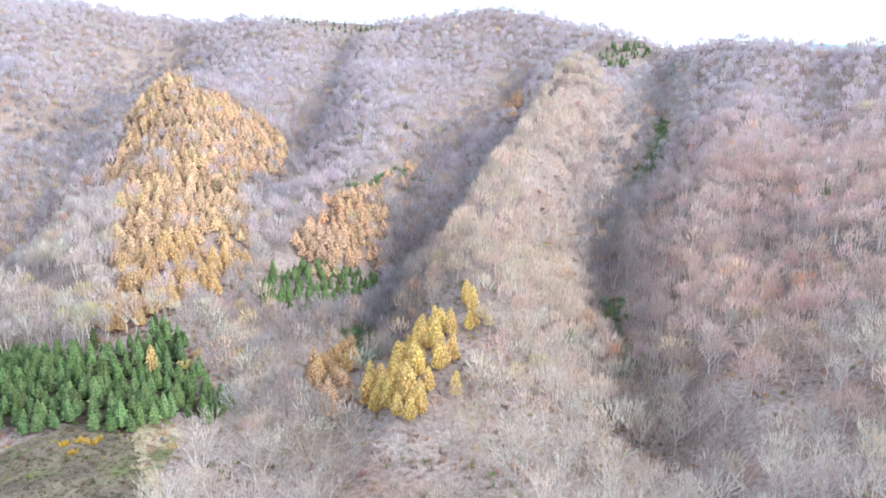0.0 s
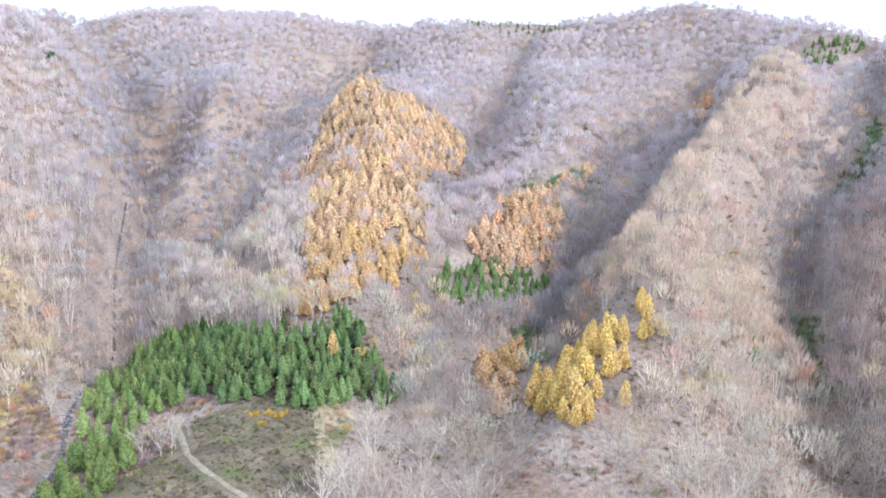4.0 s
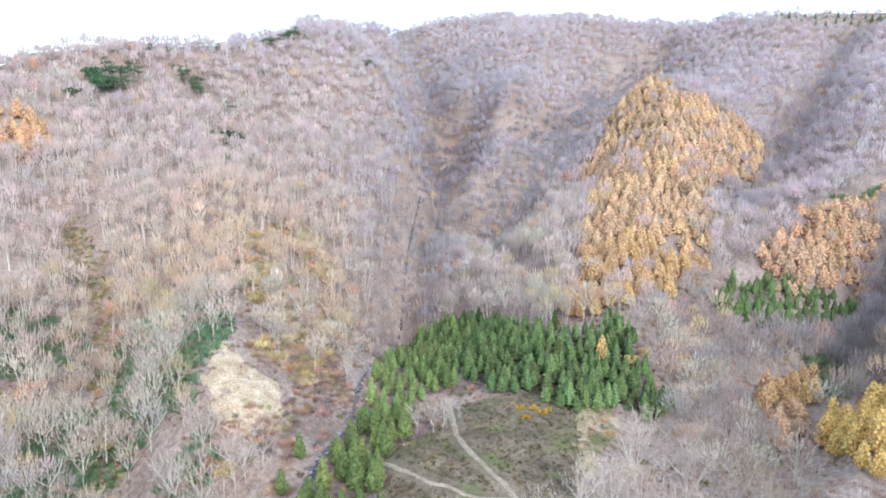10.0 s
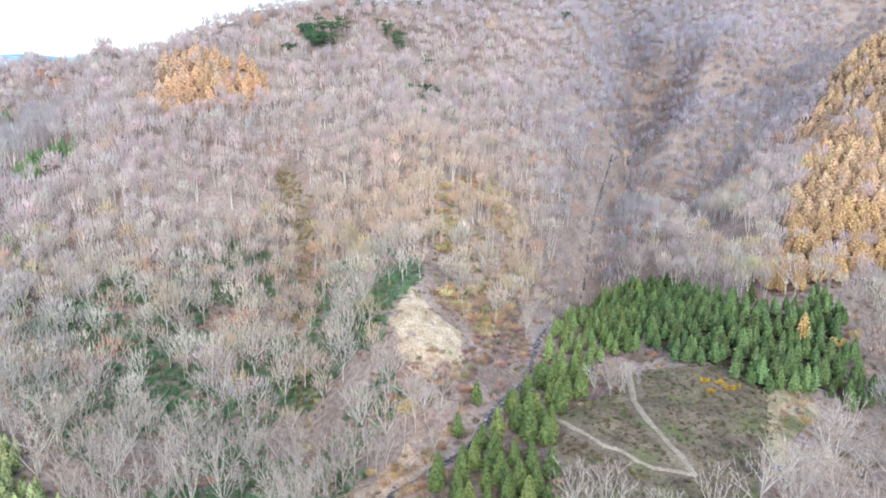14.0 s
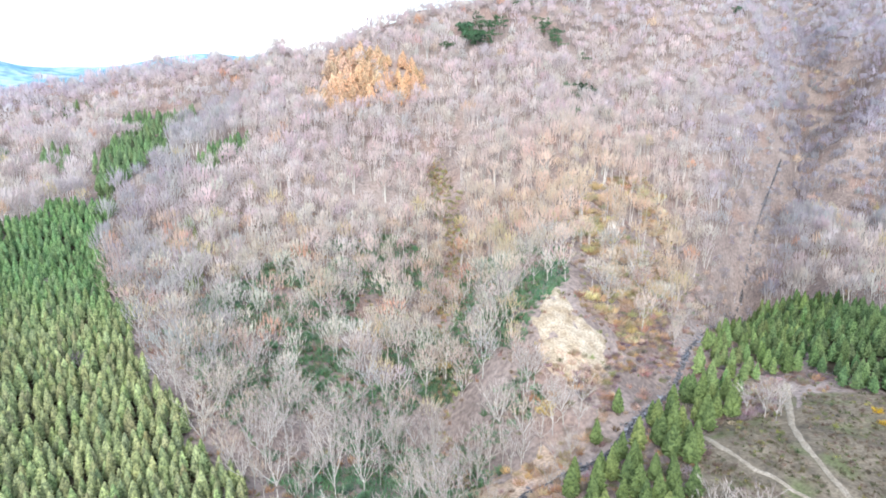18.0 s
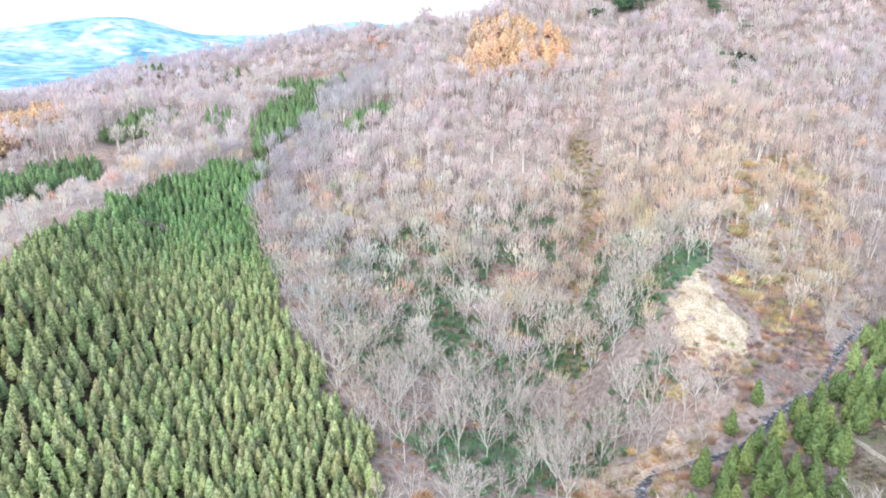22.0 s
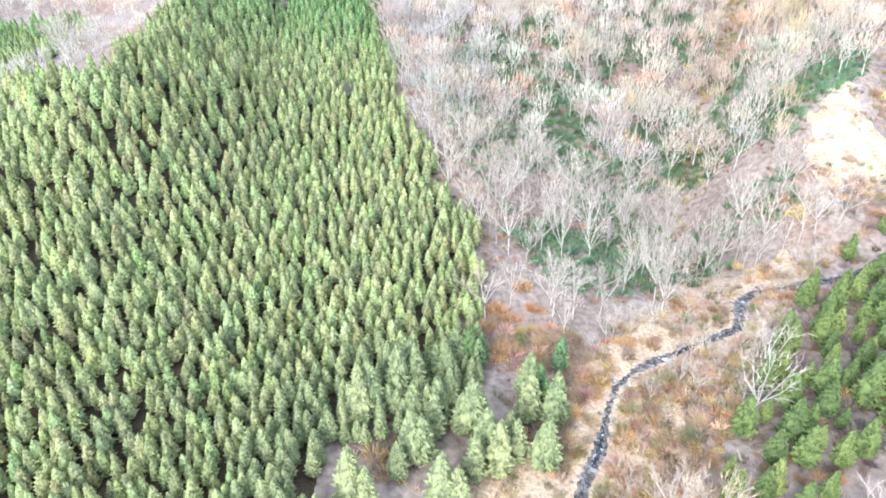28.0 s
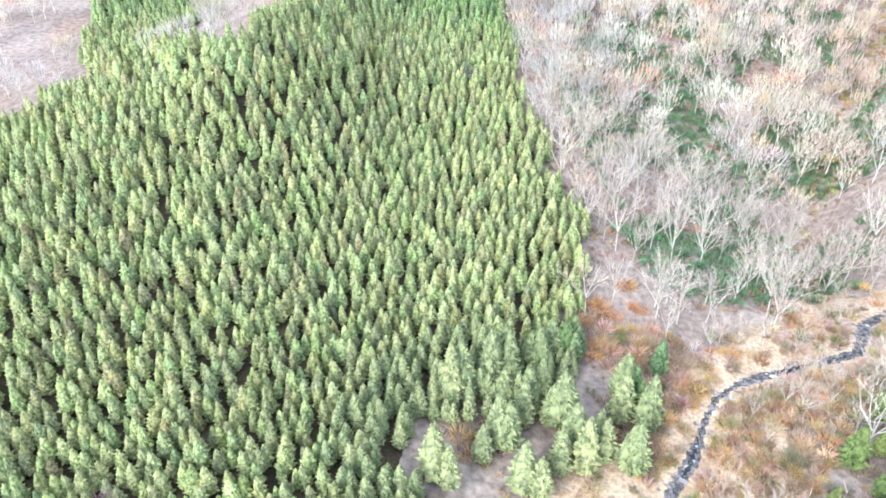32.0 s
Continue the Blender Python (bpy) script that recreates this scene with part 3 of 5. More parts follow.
def bare_pattern(seed, limbs, forks, twigs, width, height=14.0, spread=0.33, dome=0, puff=(1.6, 0.2)):
    """Leafless broadleaf tree that forks low into rising limbs: (trunk and limbs), (twigs)."""
    g = np.random.default_rng(seed)
    wood, fine, ends = [], [], []
    lean = np.array([g.normal() * 0.05, g.normal() * 0.05, 1.0])
    fork = lean * height * g.uniform(0.16, 0.34)
    wood.append(limb((0, 0, -0.8), fork, 0.17, 0.13, 4))
    for i in range(limbs):
        az = 2 * np.pi * (i + g.uniform(-0.35, 0.35)) / limbs
        out = np.array([np.cos(az), np.sin(az), 0])
        far = spread * height * (g.uniform(0.45, 0.95) if i else 0.12)
        a = fork + lean * height * g.uniform(0, 0.14)
        b = lean * height * g.uniform(0.70, 0.92) + out * far
        m = a + (b - a) * 0.5 + out * far * 0.12 + g.normal(size=3) * 0.25
        wood += [limb(a, m, 0.105, 0.07, 3), limb(m, b, 0.07, 0.025, 3)]
        ends.append((m, b))
        for _ in range(forks):
            s0 = a + (m - a) * g.uniform(0.5, 1) if g.uniform() < 0.4 else m + (b - m) * g.uniform(0, 0.7)
            turn = g.uniform(0, 2 * np.pi)
            e = s0 + (out * 0.45 + np.array([np.cos(turn), np.sin(turn), 0]) * 0.75 + np.array([0, 0, 1.0])) * height * g.uniform(0.10, 0.19)
            wood.append(limb(s0, e, 0.05, 0.018, 3))
            ends.append((s0, e))
    if dome:
        fine += blades(g, dome, lean * height * 0.66, height * spread * 0.95, height * 0.33, *puff)
    for i in range(twigs):
        a, b = ends[i % len(ends)]
        s0 = a + (b - a) * g.uniform(0.35, 1.0)
        d = (b - a) / np.linalg.norm(b - a) + g.normal(size=3) * 0.5 + np.array([0, 0, 0.25])
        fine.append(sliver(s0, d, height * g.uniform(0.07, 0.15), width * g.uniform(0.6, 1.3), g))
    return join(wood), join(fine)


def wood_pattern(seed, stems, twigs, length, width, height=14.0, spread=0.31):
    """A tree of the closed woods: (pale stems), (domed crown of twig ends)."""
    g = np.random.default_rng(seed)
    wood = []
    lean = np.array([g.normal() * 0.05, g.normal() * 0.05, 1.0])
    for i in range(stems):
        az = g.uniform(0, 2 * np.pi)
        foot = np.array([np.cos(az), np.sin(az), 0]) * (0.5 * i)
        d = lean + np.array([np.cos(az), np.sin(az), 0]) * (0.10 * i)
        v = [(-0.17, -0.1), (0.17, -0.1), (0.0, 0.2)]
        ring = np.array([(x, y, 0) for x, y in v])
        top = foot + d * height * g.uniform(0.66, 0.86)
        wood.append((np.r_[foot + ring - (0, 0, 0.8), top + ring * 0.35], np.array([(0, 1, 4), (0, 4, 3), (1, 2, 5), (1, 5, 4), (2, 0, 3), (2, 3, 5)])))
    tall = height * g.uniform(0.30, 0.37)
    return join(wood), join(blades(g, twigs, lean * (height - tall), height * spread, tall, length, width))


def conifer_pattern(seed, sprays, height=12.5, radius=2.1, low=0.1, lift=0.12, taper=0.62, fat=0.7, core=0.8, sides=8, rings=4, under=True):
    """Cedar or larch: (trunk), (crown of tufted sprays over a ragged inner mass)."""
    g = np.random.default_rng(seed)
    trunk = limb((0, 0, -0.8), (0, 0, height * 0.9), 0.2, 0.03, 4)

    def reach(u):
        return radius * ((1 - u) ** taper + 0.02) * min(1, 0.6 + 3 * u)
    v, f = [], []
    for k in range(rings):
        u = 0.02 + 0.88 * k / (rings - 1)
        for i in range(sides):
            az = 2 * np.pi * (i + 0.5 * (k % 2)) / sides + g.uniform(-0.2, 0.2)
            r = reach(u) * core * g.uniform(0.75, 1.15)
            v.append((np.cos(az) * r, np.sin(az) * r, height * (low + (0.97 - low) * u) + g.uniform(-0.3, 0.3)))
    v.append((0, 0, height * 0.985))
    for k in range(rings - 1):
        for i in range(sides):
            j, lo, hi = (i + 1) % sides, k * sides, (k + 1) * sides
            f += [(lo + i, lo + j, hi + i), (lo + j, hi + j, hi + i)]
    f += [((rings - 1) * sides + i, (rings - 1) * sides + (i + 1) % sides, rings * sides) for i in range(sides)]
    parts = [(np.array(v), np.array(f))]
    for i in range(sprays):
        u = ((i + g.uniform(0, 1)) / sprays) ** 1.2
        z = height * (low + (0.985 - low) * u)
        r = reach(u) * g.uniform(0.85, 1.12)
        az = i * 2.39996 + g.uniform(-0.5, 0.5)
        o = np.array([np.cos(az), np.sin(az), 0])
        t = np.array([-o[1], o[0], 0])
        base = o * r * 0.6 + np.array([0, 0, z - r * 0.05])
        tip = o * r + np.array([0, 0, z + r * lift * g.uniform(0.2, 1.6)])
        w = fat * (0.4 + 0.7 * (1 - u)) * g.uniform(0.8, 1.25)
        q = np.array([base - t * w * 0.6, base + t * w * 0.6, base + np.array([0, 0, w * 0.9]), tip, (base + tip) / 2 - np.array([0, 0, w * 0.5])])
        parts.append((q, np.array([(0, 3, 2), (2, 3, 1), (0, 4, 3), (4, 1, 3)])) if under else (q[:4], np.array([(0, 3, 2), (2, 3, 1)])))
    return trunk, join(parts)


def shrub_pattern(seed, blades, height=1.6, radius=1.2, width=0.35):
    g = np.random.default_rng(seed)
    parts = []
    for _ in range(blades):
        az, k = g.uniform(0, 2 * np.pi), g.uniform(0, 1) ** 0.5
        o = np.array([np.cos(az), np.sin(az), 0])
        parts.append(sliver(o * radius * k * 0.6 + np.array([0, 0, -0.1 + height * 0.4 * g.uniform(0, 1)]), o * k + np.array([0, 0, 1.0]) + g.normal(size=3) * 0.3,
                            height * g.uniform(0.5, 0.9), width * g.uniform(0.7, 1.4), g))
    return join(parts)


def round_pattern(seed, leaves, height=9.0, radius=4.0, size=0.9):
    """Broad crown of leaf clumps: pines and leafy broadleaves; (trunk), (crown)."""
    g = np.random.default_rng(seed)
    trunk = [limb((0, 0, -0.6), (0, 0, height * 0.75), 0.22, 0.1, 4)]
    parts = []
    for _ in range(7):
        o = np.array([g.normal() * radius * 0.45, g.normal() * radius * 0.45, height * g.uniform(0.5, 0.9)])
        trunk.append(limb((0, 0, height * 0.4), o, 0.1, 0.04, 3))
        for _ in range(leaves // 7):
            d = g.normal(size=3)
            d /= np.linalg.norm(d)
            c = o + d * np.array([1, 1, 0.55]) * radius * 0.42 * g.uniform(0.6, 1.1)
            parts.append(sliver(c - d * size * 0.3, d + np.array([0, 0, 0.5]), size, size * 0.9, g))
    return join(trunk), join(parts)


def lay_out(groups):
    """Joins many copies of patterns. groups: (pattern verts, faces, x, y, z, scale, turn, tint, slot)."""
    vs, fs, ts, ms, n = [], [], [], [], 0
    for v, f, x, y, z, s, a, tint, slot in groups:
        k = len(x)
        if not k:
            continue
        c, q = np.cos(a)[:, None], np.sin(a)[:, None]
        sx, sz = s[:, 0][:, None], s[:, 1][:, None]
        X = (v[None, :, 0] * c - v[None, :, 1] * q) * sx + x[:, None]
        Y = (v[None, :, 0] * q + v[None, :, 1] * c) * sx + y[:, None]
        Zz = v[None, :, 2] * sz + z[:, None]
        vs.append(np.stack([X, Y, Zz], -1).reshape(-1, 3))
        fs.append((f[None] + (np.arange(k) * len(v))[:, None, None] + n).reshape(-1, 3))
        ts.append(np.repeat(tint, len(v), 0))
        ms.append(np.full(k * len(f), slot))
        n += k * len(v)
    return np.concatenate(vs), np.concatenate(fs), np.concatenate(ts), np.concatenate(ms)


def jitter_tint(base, k, amount=0.18, shift=0.06):
    base = np.broadcast_to(np.asarray(base, float), (k, 3))
    t = base * (1 + RNG.normal(0, amount, (k, 1)))
    return np.clip(t + base * RNG.normal(0, shift, (k, 3)), 0.01, 0.9)


def dims(k, lo, hi, slim=0.12):
    s = RNG.uniform(lo, hi, k)
    return np.c_[s * RNG.uniform(1 - slim, 1 + slim, k), s]


def split(k, n):
    """Random choice of one of n patterns for each of k plants."""
    c = RNG.integers(0, n, k)
    return [np.where(c == i)[0] for i in range(n)]


def stuff(name, groups, label, category, mats):
    v, f, t, m = lay_out(groups)
    return tagged(new(name, mesh_from(name, v, f, mats, m, t, flat=True)), label, category, kind="stuff")


def thing_from(name, patterns, label, category, group):
    """An upright plant of its own: an Empty at its foot with one mesh for each part."""
    root = tagged(new(name), label, category, group)
    for pname, (v, f), mat in patterns:
        ob = new(pname, mesh_from(pname, v, f, [mat]))
        ob.parent = root
    return root


def plant_out(models, x, y, z, scales):
    """The models themselves stand at the first places, copies at the rest."""
    for i in range(len(x)):
        m = Matrix.LocRotScale((x[i], y[i], z[i]), Euler((0, 0, RNG.uniform(0, 6.28))), None)
        src = models[i % len(models)]
        ob = src if i < len(models) else copy_thing(src, m)
        ob.matrix_basis = m @ Matrix.Diagonal((scales[i, 0], scales[i, 0], scales[i, 1], 1))


def near_first(x, y, spot, count):
    """Indices of the plants nearest to a spot of the plan, and the others."""
    o = np.argsort(np.hypot(x - spot[0], y - spot[1]))
    return o[:count], o[count:]


# ---- conifers ----
M_cedar = varied("cedar_foliage", [(0.0, (0.27, 0.32, 0.155)), (0.5, (0.33, 0.375, 0.19)), (1.0, (0.40, 0.425, 0.21))], 1.5, leaf=0.2, deep=0.8)
M_larch = varied("larch_foliage", [(0.0, (0.80, 0.61, 0.30)), (0.5, (0.84, 0.67, 0.29)), (1.0, (0.87, 0.72, 0.30))], 1.2, leaf=0.45, deep=0.35)
M_trunk = varied("conifer_bark", [(0.0, (0.14, 0.09, 0.06)), (1.0, (0.22, 0.15, 0.11))], 3.0)
M_birch = varied("grey_bark", [(0.0, (0.46, 0.42, 0.36)), (1.0, (0.63, 0.58, 0.50))], 2.0)
M_twig = varied("bare_twigs", [(0.0, (0.44, 0.36, 0.32)), (0.3, (0.52, 0.44, 0.38)), (0.7, (0.58, 0.51, 0.42)), (0.88, (0.60, 0.52, 0.41)), (1.0, (0.60, 0.44, 0.30))], 1.0)

cedar_near = [conifer_pattern(s, 140, 8.2, 2.05, taper=0.66, fat=0.58, core=0.84) for s in (1, 2, 3, 4)]
cedar_far = [conifer_pattern(s, 24, 7.6, 2.0, under=False, taper=0.66, fat=0.95, sides=6, rings=3, core=0.86) for s in (5, 6, 7, 8)]
larch_near = [conifer_pattern(s, 120, 11.5, 4.3, 0.15, 0.03, 0.55, 1.0, 0.48) for s in (11, 12, 13)]
larch_far = [conifer_pattern(s, 34, 11.5, 5.0, 0.15, 0.03, 0.6, 1.7, 0.58, 6, 4) for s in (14, 15, 16)]

cx, cy, ctone = [], [], []
for plot, step, tone in (("cedar_plantation", 2.85, 0), ("cedar_strip", 6.0, 4), ("cedar_grove", 4.7, 2), ("cedar_small", 5.6, 2), ("cedar_beyond", 4.0, 1), ("cedar_beyond_two", 3.6, 0), ("cedar_band", 4.8, 1),
                         ("cedar_back_one", 4.8, 1), ("cedar_back_two", 4.8, 1), ("cedar_back_three", 4.6, 1), ("cedar_back_four", 4.6, 1), ("cedar_mixed", 5.6, 3), ("cedar_far", 6, 2), ("cedar_far_two", 6, 2), ("pine_back", 12, 2), ("pine_ridge", 7.5, 2)):
    px, py = plot_points(plot, step, 0.42)
    cx.append(px), cy.append(py), ctone.append(np.full(len(px), tone))
fr = np.array(PLOTS["fringe"] + PLOTS["lone_conifers"], float)
cx, cy, ctone = np.r_[np.concatenate(cx), fr[:, 0]], np.r_[np.concatenate(cy), fr[:, 1]], np.r_[np.concatenate(ctone), np.full(len(fr), 1)]
ok = to_line(STREAM, cx, cy) > 5
for p in ("path_one", "path_two"):
    ok &= to_line(PLOTS[p], cx, cy) > 4
gap = lattice(cx, cy, 9, 21) < 0.86
ok &= (gap | (ctone != 0)) & ((lattice(cx, cy, 13, 22) < 0.8) | (ctone != 2))
cx, cy, ctone = cx[ok], cy[ok], ctone[ok]
cz = sheet(cx, cy)
cs = dims(len(cx), 0.78, 1.2)
cs[ctone == 1] *= (1.3, 1.25)
cs[ctone == 0, 1] *= 0.92
cs[ctone == 4] *= RNG.uniform(0.95, 1.42, ((ctone == 4).sum(), 1)) * np.array((1.08, 0.98))
cs[ctone == 2] *= RNG.uniform(0.78, 1.38, ((ctone == 2).sum(), 1)) * np.array((1.2, 0.95))
cs[np.isin(cx, fr[:, 0]) & np.isin(cy, fr[:, 1])] *= 1.35
strip = np.where(ctone == 4)[0]
strip = strip[near_first(cx[strip], cy[strip], (-95, 75), 110)[0]]
others = np.setdiff1d(np.arange(len(cx)), strip)
first, rest = near_first(cx[others], cy[others], (-95, 5), 185)
first, rest = others[first], others[rest]
M_cedar_deep = varied("deep_cedar_foliage", [(0.0, (0.145, 0.20, 0.075)), (0.6, (0.20, 0.26, 0.088)), (1.0, (0.27, 0.31, 0.105))], 1.5, leaf=0.2, deep=0.8)
models = [thing_from("cedar_tree", [("trunk", t, M_trunk), ("crown", c, M_cedar_deep)], "deep green cedar with a full pointed crown beside the stream terrace", "tree", "cedars of the terrace strip") for t, c in cedar_near]
plant_out(models, cx[strip], cy[strip], cz[strip], cs[strip])
models = [thing_from("cedar_tree", [("trunk", t, M_trunk), ("crown", c, M_cedar)], "tall green cedar with a dense pointed crown in a plantation", "tree", "cedars by the stream") for t, c in cedar_near]
plant_out(models, cx[first], cy[first], cz[first], cs[first])
TONES = np.array([(0.355, 0.39, 0.18), (0.19, 0.27, 0.12), (0.155, 0.22, 0.085), (0.30, 0.34, 0.14), (0.21, 0.28, 0.10)])
groups = []
tone = TONES[ctone[rest]]
far_end = ((ctone[rest] == 0) * smooth(250, 330, np.hypot(cx[rest], cy[rest])))[:, None]
tone = tone + (np.array((0.22, 0.33, 0.135)) - tone) * far_end
tint = jitter_tint(tone, len(rest), 0.17, 0.045)
mid = np.hypot(cx[rest] + 95, cy[rest] - 5) < 170
for lot, pats in ((rest[mid], [conifer_pattern(s, 54, 7.5, 1.95, under=False, taper=0.66, fat=0.72, sides=7, rings=4, core=0.84) for s in (21, 22, 23, 24)]), (rest[~mid], cedar_far)):
    tl = tint[mid] if lot is not rest[~mid] and len(lot) == mid.sum() else tint[~mid]
    for pat, pick in zip(pats, split(len(lot), len(pats))):
        i = lot[pick]
        groups.append((*pat[1], cx[i], cy[i], cz[i], cs[i], RNG.uniform(0, 6.28, len(i)), tl[pick], 0))
stuff("cedar_forest", groups, "dense plantation of green cedars with pointed crowns", "forest", [M_needles])

lx, ly, ltone = [], [], []
for plot, step, tone in (("larch_hill", 6.4, 0), ("larch_slope", 6.2, 1), ("larch_yellow", 6.8, 2), ("larch_brown", 6.5, 1), ("larch_crown", 6.6, 3), ("larch_west", 8, 3), ("larch_top", 12, 3), ("larch_notch", 7, 2)):
    px, py = plot_points(plot, step, 0.35)
    lx.append(px), ly.append(py), ltone.append(np.full(len(px), tone))
lx, ly, ltone = map(np.concatenate, (lx, ly, ltone))
ok = (lattice(lx, ly, 14, 31) + 0.4 * lattice(lx, ly, 6, 35) < 0.74) | (ltone == 2)
lx, ly, ltone = lx[ok], ly[ok], ltone[ok]
lz, ls = sheet(lx, ly), dims(len(lx), 0.62, 1.15)
ls[ltone == 2] *= (0.84, 1.06)
ls[ltone == 3] *= 1.2
M_peach = varied("faded_larch_foliage", [(0.0, (0.70, 0.51, 0.32)), (0.5, (0.77, 0.57, 0.33)), (1.0, (0.82, 0.63, 0.32))], 1.2, leaf=0.4, deep=0.5)
first = np.where(ltone == 2)[0]
slope = np.where(ltone < 2)[0]
slope = slope[near_first(lx[slope], ly[slope], (-120, 330), 130)[0]]
rest = np.setdiff1d(np.arange(len(lx)), np.r_[first, slope])
models = [thing_from("larch_tree", [("trunk", t, M_trunk), ("crown", c, M_peach)], "faded peach-gold larch with a feathery cone-shaped crown", "tree", "faded larches") for t, c in larch_near]
plant_out(models, lx[slope], ly[slope], lz[slope], ls[slope])
models = [thing_from("larch_tree", [("trunk", t, M_trunk), ("crown", c, M_larch)], "golden autumn larch with a feathery cone-shaped crown", "tree", "golden larches") for t, c in larch_near]
plant_out(models, lx[first], ly[first], lz[first], ls[first])
LT = np.array([(0.80, 0.60, 0.37), (0.78, 0.56, 0.35), (0.80, 0.60, 0.22), (0.78, 0.54, 0.32)])
tint = LT[ltone] + (np.array((0.70, 0.53, 0.38)) - LT[ltone]) * np.clip(0.4 + 0.6 * lattice(lx, ly, 26, 33), 0, 0.9)[:, None]
tint = jitter_tint(tint, len(lx), 0.12, 0.02)
groups = []
for pat, pick in zip(larch_far, split(len(rest), 3)):
    i = rest[pick]
    a = RNG.uniform(0, 6.28, len(i))
    groups.append((*pat[1], lx[i], ly[i], lz[i], ls[i], a, tint[i], 0))
    groups.append((*pat[0], lx[i], ly[i], lz[i], ls[i], a, jitter_tint((0.25, 0.18, 0.13), len(i)), 0))
stuff("larch_forest", groups, "stand of golden larches on the hillside", "forest", [M_gold])

gl = np.array(PLOTS["grove_larch"], float)
lone_larch = thing_from("larch_tree", [("trunk", larch_near[1][0], M_trunk), ("crown", larch_near[1][1], M_larch)], "lone golden larch standing among dark green cedars", "tree", "golden larches")
plant_out([lone_larch], gl[:, 0], gl[:, 1], sheet(gl[:, 0], gl[:, 1]) + 1, np.array([(0.75, 1.05)]))

# ---- pines on the ridges ----
px, py = map(np.concatenate, zip(*[plot_points(p, 5.6, 0.45) for p in ("pine_a", "pine_b", "pine_c", "pine_d", "pine_e")]))
lone = np.array(PLOTS["lone_pines"], float)
px, py = np.r_[px, lone[:, 0]], np.r_[py, lone[:, 1]]
pz, ps = sheet(px, py), dims(len(px), 0.8, 1.35)
M_pine = varied("pine_foliage", [(0.0, (0.07, 0.14, 0.07)), (1.0, (0.11, 0.19, 0.09))], 0.8, leaf=0.2)
first, rest = near_first(px, py, (-560, 420), 60)
models = [thing_from("pine_tree", [("trunk", t, M_trunk), ("crown", c, M_pine)], "dark green pine with a broad flat crown on the ridge", "tree", "ridge pines") for t, c in (round_pattern(s, 110, 11, 4.2) for s in (41, 42))]
plant_out(models, px[first], py[first], pz[first], ps[first])
pat = round_pattern(43, 90, 10, 4.4, 1.7)
stuff("pine_wood", [(*pat[1], px[rest], py[rest], pz[rest], ps[rest], RNG.uniform(0, 6.28, len(rest)), jitter_tint((0.10, 0.17, 0.09), len(rest), 0.3), 0)],
      "dark green pines along the far ridge", "forest", [M_plant])

# ---- leafless broadleaf woods ----
FULL = [k for k in PLOTS if k.startswith(("cedar", "larch", "pine")) and k not in ("cedar_mixed",)]
EMPTY = ["meadow", "meadow_west", "wet_grass", "scar", "clear_bank"]


def skyline():
    """Bearing and distance of the highest ground all round the view."""
    az, r = np.arange(-40, 133, 0.5), np.arange(240, 1500, 12.0)
    a, q = np.meshgrid(np.radians(az), r, indexing="ij")
    z = sheet((-np.sin(a) * q).ravel(), (np.cos(a) * q).ravel()).reshape(a.shape)
    return np.c_[az, r[((z - EYE[2]) / q).argmax(1)]]


SKYLINE = skyline()


def free_ground(x, y, avoid):
    ok = np.ones(len(x), bool)
    for p in avoid:
        ok &= ~inside(p, x, y)
    ok &= to_line(STREAM, x, y) > np.where(y > 150, 1.6, 3)
    for p, wide in (("path_one", 3.5), ("path_two", 3.5), ("path_upper", 8)):
        ok &= to_line(PLOTS[p], x, y) > wide
    return ok


def in_view(x, y, r0, r1):
    """The side of the valley that lies before the eye."""
    r, az = np.hypot(x, y), np.degrees(np.arctan2(-x, y))
    return (r >= r0) & (r < np.minimum(r1, np.interp(az, SKYLINE[:, 0], SKYLINE[:, 1]) - 16)) & (az > -38) & (az < 131)


